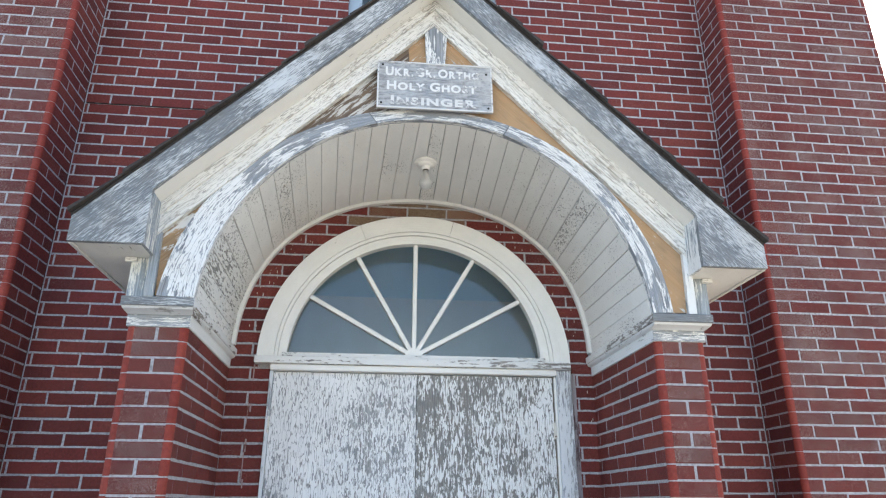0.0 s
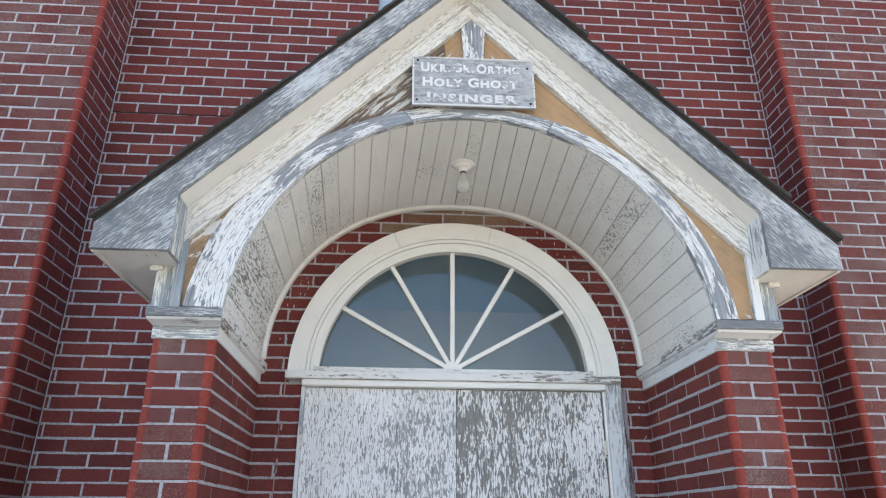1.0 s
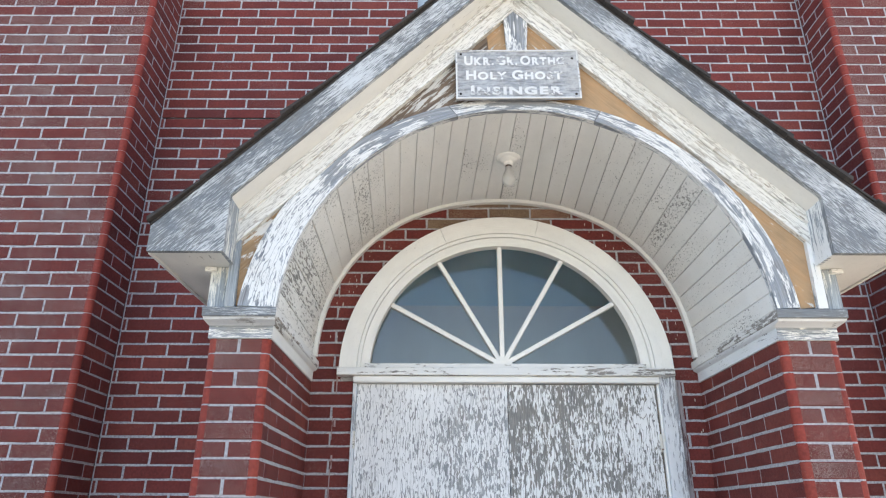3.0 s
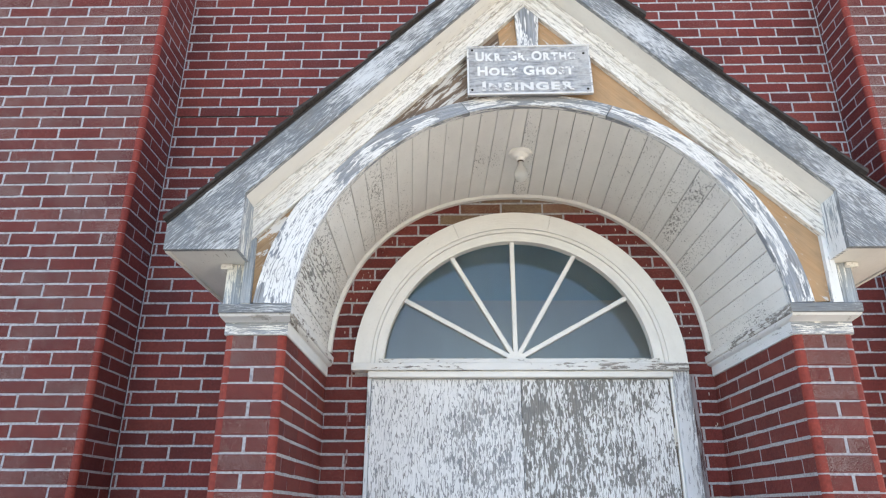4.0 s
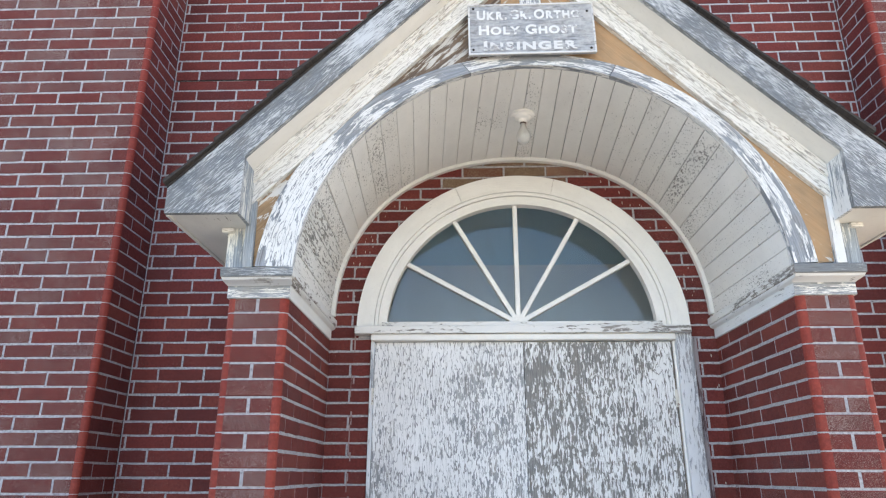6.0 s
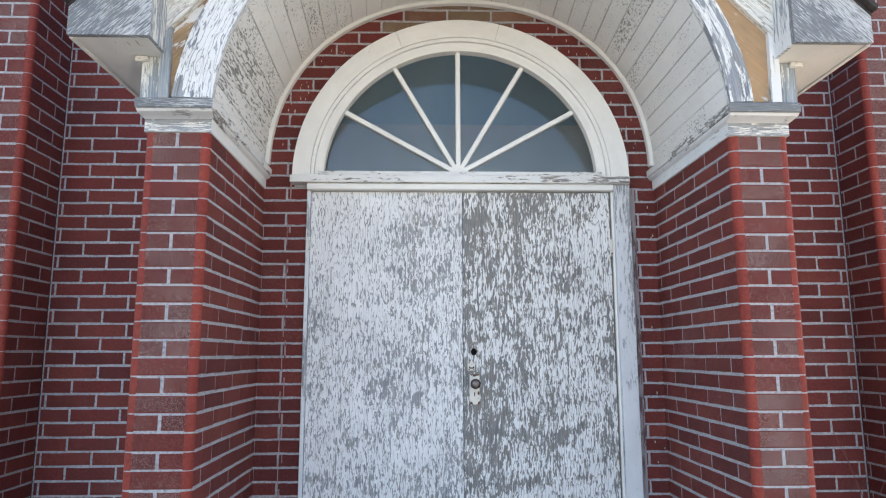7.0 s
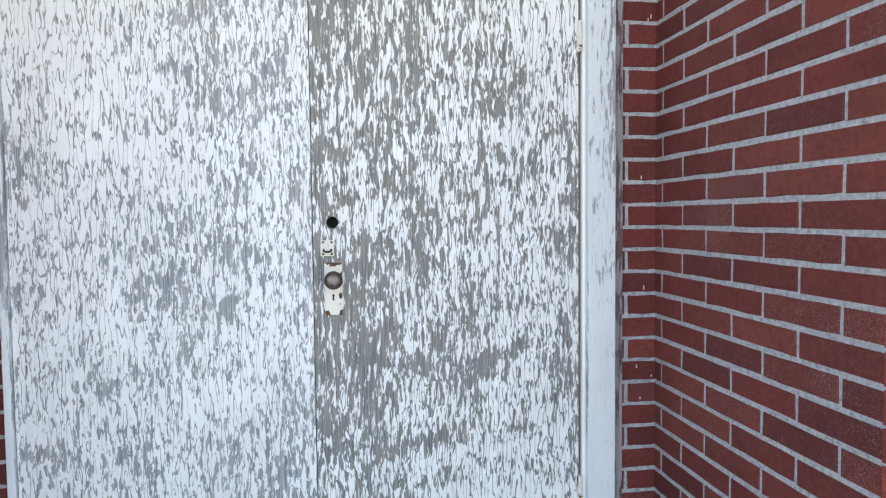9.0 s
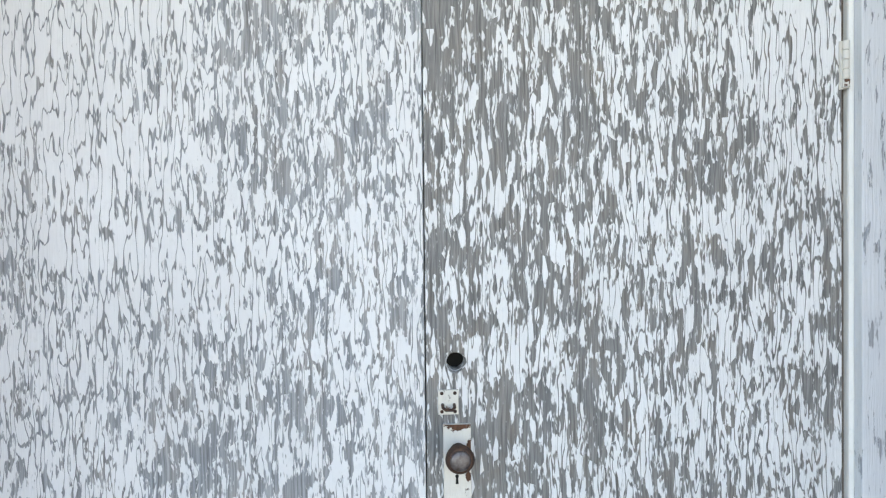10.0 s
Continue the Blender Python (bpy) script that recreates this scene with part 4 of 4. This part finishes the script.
lettering([("U", "KR."), ("G", "R."), ("O", "RTHO.")], -0.258, 0.055, 0.052, 0.50)
lettering([("H", "OLY"), ("G", "HOST")], -0.252, -0.030, 0.052, 0.465)
lettering([("I", "NSINGER")], -0.232, -0.116, 0.052, 0.44, FAINT_LETTER)

for sx_, sz_ in ((-0.272, 0.118), (0.268, 0.090), (-0.276, -0.112), (0.274, -0.116)):
    part("screw", spin_profile([(0.006, 0.0), (0.006, 0.002), (0.003, 0.004)], 12, m=Matrix.Translation((sx_, 0, sz_)) @ Matrix.Rotation(radians(90), 4, "X")), DARK, sign, "dark screw head").matrix_basis = TILT_SIGN

# ---- porch lamp ----
lamp_y, lamp_z = -0.57, 3.143
lamp = thing("ceiling_light", "white porcelain lamp holder with a bare frosted bulb", "lamp", at=(CX, lamp_y, lamp_z))
lm = Matrix.Translation((CX, lamp_y, lamp_z)) @ Matrix.Rotation(math.pi, 4, "X")
part("base", spin_profile([(0.060, -0.012), (0.065, 0.000), (0.065, 0.005), (0.061, 0.009), (0.048, 0.010), (0.046, 0.013), (0.045, 0.019), (0.039, 0.024), (0.029, 0.027), (0.025, 0.030), (0.024, 0.042), (0.0255, 0.046), (0.020, 0.049)], 28, m=lm), ENAMEL, lamp, "white porcelain base", smooth=True)
part("socket_ring", spin_profile([(0.0135, 0.046), (0.0165, 0.047), (0.0165, 0.054), (0.0135, 0.055)], 20, m=lm), RUST, lamp, "dark metal socket ring", smooth=True)
part("bulb", spin_profile([(0.013, 0.048), (0.0145, 0.066), (0.021, 0.086), (0.031, 0.106), (0.0365, 0.124), (0.0365, 0.140), (0.030, 0.156), (0.018, 0.167), (0.008, 0.171), (0.0, 0.172)], 24, m=lm), BULB, lamp, "frosted glass bulb", smooth=True)

# ---- upper window ----
up = thing("window_2", "tall dark window with a blue-grey wooden frame", "window", kind="structure", at=(0, 0, WIN[2]))
part("frame", boxed(WIN[0], WIN[0] + 0.095, 0.03, 0.14, WIN[2], WIN[3]), BLUE_FRAME, up, mapped=2)
part("frame", boxed(WIN[1] - 0.095, WIN[1], 0.03, 0.14, WIN[2], WIN[3]), BLUE_FRAME, up, mapped=2)
part("frame", boxed(WIN[0], WIN[1], 0.03, 0.14, WIN[3] - 0.095, WIN[3]), BLUE_FRAME, up, mapped=0)
part("sill", boxed(WIN[0], WIN[1], -0.03, 0.14, WIN[2], WIN[2] + 0.06), BLUE_FRAME, up, mapped=0)
part("pane", boxed(WIN[0] + 0.09, WIN[1] - 0.09, 0.085, 0.089, WIN[2] + 0.05, WIN[3] - 0.09, bevel=0), GLASS, up)

# ---- broken trim and stems at the foot of the door ----
broken = thing("broken_trim", "split white strip of broken door trim leaning on the jamb", "trim", at=(0.80, -0.08, GZ))
for (p, q, r) in (((0.69, -0.10, GZ + 0.01), (0.80, -0.078, 0.020), (0.935, -0.055, 0.150)), ((0.71, -0.13, GZ + 0.01), (0.82, -0.100, 0.018), (0.955, -0.07, 0.165))):
    for a, c in ((p, q), (q, r)):
        d = Vector(c) - Vector(a)
        bm = bmesh.new()
        box(bm, 0, d.length + 0.004, -0.005, 0.005, -0.009, 0.009, 0.003)
        ob = part("splint", bm, JAMB, broken, mapped=0)
        ob.matrix_basis = Matrix.Translation(a) @ d.to_track_quat("X", "Z").to_matrix().to_4x4()
clod = thing("debris", "dark rotten wood and leaf debris by the jamb", "debris", at=(0.9, -0.08, GZ))
for i in range(64):
    bm = bmesh.new()
    bmesh.ops.create_icosphere(bm, subdivisions=1, radius=random.uniform(0.012, 0.035))
    for v in bm.verts:
        v.co = Vector((v.co.x * random.uniform(0.7, 1.6), v.co.y * random.uniform(0.6, 1.2), v.co.z * random.uniform(0.4, 0.9)))
    bmesh.ops.translate(bm, verts=bm.verts, vec=(random.uniform(0.72, 1.06), random.uniform(-0.15, -0.035), random.uniform(GZ + 0.02, -0.05 + 0.07 * random.random())))
    part("clod", bm, SOIL, clod)
rot = thing("rotten_board", "grey rotten piece of board leaning on the foot of the door", "board", at=(0.77, -0.03, GZ))
for k, (x0, z1, ln) in enumerate(((0.728, 0.075, 0.030), (0.757, 0.128, 0.038), (0.790, 0.095, 0.026))):
    outline = [(x0, GZ + 0.03), (x0 + ln, GZ + 0.03), (x0 + ln * 1.1, z1 * 0.55), (x0 + ln * 0.8, z1), (x0 + ln * 0.45, z1 * 0.9), (x0 + ln * 0.2, z1 * 0.97), (x0 - ln * 0.1, z1 * 0.4)]
    part("splinter", prism(outline, -0.034 - 0.006 * k, -0.018 - 0.006 * k), BROWN_WOOD, rot, mapped=2)
STEMS = [((1.98, -0.42, GZ), (1.93, -0.38, 0.35), (1.80, -0.30, 0.75)), ((2.02, -0.48, GZ), (2.03, -0.45, 0.45), (2.10, -0.45, 0.95)), ((1.90, -0.50, GZ), (1.98, -0.48, 0.40), (2.08, -0.46, 0.72)), ((2.08, -0.50, GZ), (2.05, -0.47, 0.3), (1.96, -0.40, 0.62))]
for st in STEMS:
    plant = thing("dry_stem", "thin bare reddish stem growing by the wall", "stem", "stems by the wall", at=st[0])
    p0, p1, p2 = (Vector(p) for p in st)
    pts = [(1 - k) ** 2 * p0 + 2 * k * (1 - k) * p1 + k * k * p2 for k in (i / 9 for i in range(10))]
    part("stalk", tube(pts, 0.0035, 6, 0.35), TWIG, plant)
    for k, dx in ((5, 0.07), (7, -0.05)):
        part("side_shoot", tube([pts[k], pts[k] + Vector((dx * 0.5, -0.01, 0.06)), pts[k] + Vector((dx, -0.02, 0.15))], 0.0018, 5, 0.4), TWIG, plant)

# ---- bricks ----
COURSE, JOINT, UNIT, LINE0 = 0.0713, 0.0115, 0.2605, 0.974
cache = {}
brick_random = random.Random(4)


def plain_brick(w, h, mats, variant):
    """Face towards -y at y 0, centred in x and z."""
    key = (round(w, 3), round(h, 3), tuple(m.name for m in mats), variant)
    if key not in cache:
        c, d = 0.0022, 0.03
        rnd = random.Random(hash(variant) + int(w * 1000))
        j = lambda: rnd.uniform(-0.0015, 0.0015)
        xs = (-0.5, -0.24, 0.02, 0.27, 0.5)
        edge_ = [(w * x, -h / 2) for x in xs] + [(w * x, h / 2) for x in xs[::-1]]
        edge_ = [(x + (j() if abs(x) > 0.49 * w else j() * 3), z + j()) for x, z in edge_]
        n = len(edge_)
        fr = [(x - math.copysign(c, x) if abs(x) > 0.45 * w else x, j() * 0.3, z - math.copysign(c, z)) for x, z in edge_]
        md = [(x, c * 1.1, z) for x, z in edge_]
        bk = [(x, d, z) for x, z in edge_]
        faces = [tuple(range(n))]
        for k in range(n):
            m_ = (k + 1) % n
            faces += [(m_, m_ + n, k + n, k), (m_ + n, m_ + 2 * n, k + 2 * n, k + n)]
        me = bpy.data.meshes.new("brick")
        me.from_pydata(fr + md + bk, [], faces)
        for m in mats:
            me.materials.append(m)
        cache[key] = me
    return cache[key]


def corner_brick(w, d, h, left, right, face=ROUGH_BRICK, flank=BRICK):
    """x 0 to w, front at y 0, depth d, z from 0 to h; the named front corners are rounded, with a smooth band. Slots: front, flank, bullnose."""
    key = ("c", round(w, 3), round(d, 3), round(h, 3), left, right, face.name)
    if key in cache:
        return cache[key]
    R, band = 0.024, 0.034
    plan = []
    if left:
        plan += [(0, d, 1, 0), (0, R + 0.001, 1, 0)]
        for i in range(5):
            a = math.pi / 2 * i / 4
            plan.append((R - R * math.cos(a), R - R * math.sin(a), 2, 1))
        plan += [(band, 0, 2, 1), (band + 0.001, 0, 0, 0)]
    else:
        plan += [(0, d, 1, 0), (0, 0, 0, 0)]
    if right:
        plan += [(w - band - 0.001, 0, 2, 0), (w - band, 0, 2, 1)]
        for i in range(5):
            a = math.pi / 2 * (1 - i / 4)
            plan.append((w - R + R * math.cos(a), R - R * math.sin(a), 2 if i < 4 else 1, 1))
        plan += [(w, R + 0.001, 1, 0), (w, d, 1, 0)]
    else:
        plan += [(w, 0, 1, 0), (w, d, 1, 0)]
    n = len(plan)
    full = JOINT / 2 - 0.0016
    verts = [(x, y, -full * e) for x, y, _, e in plan] + [(x, y, h + full * e) for x, y, _, e in plan]
    faces, slots = [], []
    for k in range(n - 1):
        faces.append((k, k + 1, n + k + 1, n + k))
        slots.append(plan[k][2])
    faces += [tuple(range(n, 2 * n)), tuple(reversed(range(n)))]
    slots += [1, 1]
    me = bpy.data.meshes.new("brick")
    me.from_pydata(verts, [], faces)
    for m in (face, flank, SMOOTH_BRICK):
        me.materials.append(m)
    for p, s in zip(me.polygons, slots):
        p.material_index = s
    cache[key] = me
    return me


def lay_brick(me, m, parent, joined):
    """Lay one brick as an object of its own, or into the joined rest."""
    m = m @ Matrix.Translation((0, brick_random.uniform(-0.0012, 0.0003), brick_random.uniform(-0.0008, 0.0008))) @ Matrix.Rotation(brick_random.uniform(-0.004, 0.004), 4, "Y")
    if joined is None:
        ob = new("brick", me)
        ob.parent = parent
        ob.matrix_parent_inverse = Matrix.Translation(-Vector(parent.location))
        ob.matrix_basis = m
    else:
        base = len(joined["v"])
        joined["v"] += [tuple(m @ v.co) for v in me.vertices]
        for p in me.polygons:
            joined["f"].append(tuple(base + i for i in p.vertices))
            joined["m"].append(me.materials[p.material_index].name)


def close_joined(joined, parent):
    if not joined["f"]:
        return
    names = sorted(set(joined["m"]))
    me = bpy.data.meshes.new("brickwork")
    me.from_pydata(joined["v"], [], joined["f"])
    for n in names:
        me.materials.append(bpy.data.materials[n])
    for p, n in zip(me.polygons, joined["m"]):
        p.material_index = names.index(n)
    ob = new("brickwork", me)
    ob.parent = parent
    tagged(ob, kind="stuff")


def empty_join():
    return {"v": [], "f": [], "m": []}


def porch_line(k):
    return LINE0 + COURSE * k


def wall_line(k):
    return 2.247 + (0.0757 if k > 0 else 0.0734) * k


def courses(z0, z1, line=porch_line):
    for k in range(-60, 80):
        a, b = max(line(k) + JOINT / 2, z0), min(line(k + 1) - JOINT / 2, z1)
        if b - a > 0.02:
            yield k, a, b


def runs(spans, k, unit=UNIT, phase=0.0):
    """Cut the free stretches of one course into bricks."""
    shift = phase + (unit / 2 if k % 2 else 0.0)
    for x0, x1 in spans:
        i = math.floor((x0 - shift) / unit)
        while shift + i * unit < x1:
            a, b = max(x0, shift + i * unit + JOINT / 2), min(x1, shift + (i + 1) * unit - JOINT / 2)
            if b - a > 0.007:
                yield a, b
            i += 1


def cut(spans, lo, hi):
    out = []
    for a, b in spans:
        if hi <= a or lo >= b:
            out.append((a, b))
            continue
        if lo - a > 0.02:
            out.append((a, lo))
        if b - hi > 0.02:
            out.append((hi, b))
    return out


TAN_BRICK = brick_material("stained_tan_brick", [(0.17, 0.075, 0.05), (0.16, 0.095, 0.062), (0.165, 0.05, 0.036)], 0.17, (0.40, 0.315, 0.215))
# front wall inside the porch: bricks round the door are single objects
rest, near = empty_join(), 0
EDGE_L, EDGE_R = PIERS[-1][0] - 0.012, PIERS[1][0] + 0.012
for k, z0, z1 in courses(GZ, 3.19):
    zc = (z0 + z1) / 2
    spans = [(EDGE_L, EDGE_R)]
    if zc < 2.07:
        spans = cut(spans, DOOR_L, DOOR_R)
    elif zc < 3.0:
        w = 0.925 * math.sqrt(max(0.0, 1 - ((zc - 2.09) / 0.92) ** 2))
        spans = cut(spans, CX - w, CX + w)
    for a, b in [r for sp in spans for r in runs([sp], k, 0.255, 0.046 if sp[0] < 0 or zc > 2.07 else -0.040)]:
        mat = TAN_BRICK if zc > 2.96 and -0.42 < (a + b) / 2 < 0.34 else BRICK
        me = plain_brick(b - a, z1 - z0, (mat,), brick_random.randrange(4))
        lay_brick(me, Matrix.Translation(((a + b) / 2, 0, zc)), wall, None)
        near += 1
# old paint runs down the bricks beside the door, and mortared corners
for px, lo, hi, wd in ((-0.957, -0.05, 1.98, 0.0052), (-0.968, 0.30, 1.72, 0.0030)):
    z = lo
    while z < hi:
        ln = brick_random.uniform(0.03, 0.16)
        w0, w1, sh = wd * brick_random.uniform(0.3, 1.0), wd * brick_random.uniform(0.3, 1.0), brick_random.uniform(-0.005, 0.005)
        part("paint_run", prism([(px - w0 + sh, z), (px + w0 + sh, z), (px + w1 + sh, z + ln), (px - w1 + sh, z + ln)], -0.0026, -0.0005), RUN, wall, "dried pale paint run", mapped=2)
        z += ln + brick_random.uniform(0.02, 0.16)
FLECK = plain("dried_cream_paint", (0.66, 0.63, 0.56), (0.58, 0.55, 0.49), 80, 0.6)
spots = []
for i in range(46):
    a = brick_random.choice((brick_random.uniform(0.08, 1.25), brick_random.uniform(2.3, 3.05)))
    k = brick_random.uniform(0.12, 0.88)
    (xa, za), (xb, zb) = casing_outer(a), shrink(barrel_back, 0.97)(a)
    spots.append((xa + (xb - xa) * k, za + (zb - za) * k, brick_random.uniform(0.0008, 0.0019), brick_random.uniform(0.005, 0.020)))
for i in range(9):
    spots.append((brick_random.uniform(0.985, 1.07), brick_random.uniform(0.3, 1.95), 0.0018, brick_random.uniform(0.006, 0.016)))
for px, pz, w, ln in spots:
    part("paint_drip", prism([(px - w, pz), (px + w * 0.6, pz - ln * 0.1), (px + w, pz + ln * 0.7), (px - w * 0.4, pz + ln)], -0.0042, -0.0008), FLECK, wall, "dried cream paint drip")
for px, s in ((WALL_L, 1), (WALL_R, -1)):
    part("corner_mortar", boxed(min(px - s * 0.002, px + s * 0.006), max(px - s * 0.002, px + s * 0.006), -0.0055, 0.02, GZ, 5.4, bevel=0.002), MORTAR, wall, "grey mortared corner", mapped=2)
    part("corner_gap", boxed(min(px - s * 0.004, px + s * 0.0015), max(px - s * 0.004, px + s * 0.0015), -0.008, 0.01, GZ, 5.4, bevel=0), DARK, wall, "dark open joint", mapped=2)
# the rest of the front wall
for k, z0, z1 in courses(GZ, 5.58, wall_line):
    zc = (z0 + z1) / 2
    spans = [(WALL_L - 0.01, WALL_R + 0.01)]
    if zc < 3.21:
        spans = cut(spans, EDGE_L, EDGE_R)
    if zc < 2.02:
        spans = cut(spans, PIERS[-1][1] + 0.01, PIERS[-1][0] - 0.01)
        spans = cut(spans, PIERS[1][0] + 0.01, PIERS[1][1] - 0.01)
    elif zc < 3.95:
        r = 1.34 if zc < 2.38 else min(3.96 - zc, 1.52)
        spans = cut(spans, CX - r, CX + r)
    if WIN[2] < zc < WIN[3]:
        spans = cut(spans, WIN[0], WIN[1])
    for a, b in runs(spans, k, UNIT, 0.02):
        me = plain_brick(b - a, z1 - z0, (BRICK,), brick_random.randrange(4))
        m = Matrix.Translation(((a + b) / 2, 0, zc))
        close = zc < 2.6 and near < 300
        near += close
        lay_brick(me, m, wall, None if close else rest)
close_joined(rest, wall)


def tower_bricks(parent, corner_x, out_x, y0, s):
    """s: 1 when the tower lies to the east of its free corner."""
    rest, near = empty_join(), 0
    turn = Matrix.Rotation(radians(-90 if s > 0 else 90), 4, "Z")
    for k, z0, z1 in courses(GZ, 5.72, wall_line):
        h = z1 - z0
        wide, deep = (0.246, 0.112) if k % 2 else (0.118, 0.246)
        me = corner_brick(wide, deep, h, s > 0, s < 0)
        m = Matrix.Translation((corner_x if s > 0 else corner_x - wide, y0, z0))
        one = near < 300 and z0 < 2.9
        near += one
        lay_brick(me, m, parent, None if one else rest)
        x = wide + JOINT
        end = abs(out_x - corner_x)
        while x < end - 0.03:
            w = min(0.246, end - x)
            me = plain_brick(w, h, (ROUGH_BRICK,), brick_random.randrange(4))
            one = near < 300 and z0 < 2.9
            near += one
            lay_brick(me, Matrix.Translation((corner_x + s * (x + w / 2), y0, (z0 + z1) / 2)), parent, None if one else rest)
            x += w + JOINT
        y = y0 + deep + JOINT
        while y < -0.012:
            w = min(0.246, 0.006 - y)
            me = plain_brick(w, h, (BRICK,), brick_random.randrange(4))
            one = near < 300 and z0 < 2.9
            near += one
            lay_brick(me, Matrix.Translation((corner_x, y + w / 2, (z0 + z1) / 2)) @ turn, parent, None if one else rest)
            y += w + JOINT
    # outer flank
    for k, z0, z1 in courses(GZ, 5.72, wall_line):
        y = y0 + (0.0 if k % 2 else 0.123)
        if k % 2 == 0:
            lay_brick(plain_brick(0.112, z1 - z0, (BRICK,), 1), Matrix.Translation((out_x, y0 + 0.056, (z0 + z1) / 2)) @ turn.inverted(), parent, rest)
        while y < 3.99:
            w = min(0.246, 4.0 - y)
            if w > 0.02:
                lay_brick(plain_brick(w, z1 - z0, (BRICK,), brick_random.randrange(4)), Matrix.Translation((out_x, y + w / 2, (z0 + z1) / 2)) @ turn.inverted(), parent, rest)
            y += w + JOINT
    close_joined(rest, parent)


tower_bricks(west, WALL_L, TOWER_OUT_L, TOWER_L_Y, -1)
tower_bricks(east, WALL_R, TOWER_OUT_R, TOWER_R_Y, 1)

part("open_joint", boxed(WALL_L + 0.01, -0.36, -0.001, 0.01, wall_line(20) - 0.0035, wall_line(20) + 0.0035, bevel=0), DARK, wall, "dark open mortar joint")

# piers
for s in (-1, 1):
    x_lo, x_hi = sorted(PIERS[s])
    pier = thing("brick_pier", "red brick porch pier with smooth rounded corners and pale joints", "pier", "porch piers", at=((x_lo + x_hi) / 2, -0.5, GZ))
    bm = bmesh.new()
    r = 0.013
    pts = [(x_lo + SET, 0.0), (x_lo + SET, P_Y + SET + r), (x_lo + SET + r, P_Y + SET), (x_hi - SET - r, P_Y + SET), (x_hi - SET, P_Y + SET + r), (x_hi - SET, 0.0)]
    a = [bm.verts.new((x, y, GZ - 0.3)) for x, y in pts]
    c = [bm.verts.new((x, y, 2.037)) for x, y in pts]
    bm.faces.new(a)
    bm.faces.new(c[::-1])
    for i in range(6):
        j = (i + 1) % 6
        bm.faces.new((a[i], a[j], c[j], c[i]))
    bmesh.ops.recalc_face_normals(bm, faces=bm.faces)
    part("mortar_bed", bm, MORTAR, pier)
    W = x_hi - x_lo
    shift = 0.02 if s > 0 else 0.0
    for k, z0, z1 in courses(GZ, 2.036):
        z0, z1 = z0 + 0.0012, z1 - 0.0012
        h = z1 - z0
        if k % 2:
            front, deep = [(0.0, W, True, True)], 0.108 + shift
        else:
            half = (W - JOINT * 1.3) / 2
            front, deep = [(0.0, half, True, False), (W - half, half, False, True)], 0.238 + shift
        for x, w, lft, rgt in front:
            lay_brick(corner_brick(w, deep, h, lft, rgt), Matrix.Translation((x_lo + x, P_Y, z0)), pier, None)
        y = P_Y + deep + JOINT
        while y < -0.012:
            w = min(0.245, 0.006 - y)
            for xf, ang in ((x_lo, -90), (x_hi, 90)):
                me = plain_brick(w, h, (BRICK,), brick_random.randrange(4))
                lay_brick(me, Matrix.Translation((xf, y + w / 2, (z0 + z1) / 2)) @ Matrix.Rotation(radians(ang), 4, "Z"), pier, None)
            y += w + JOINT
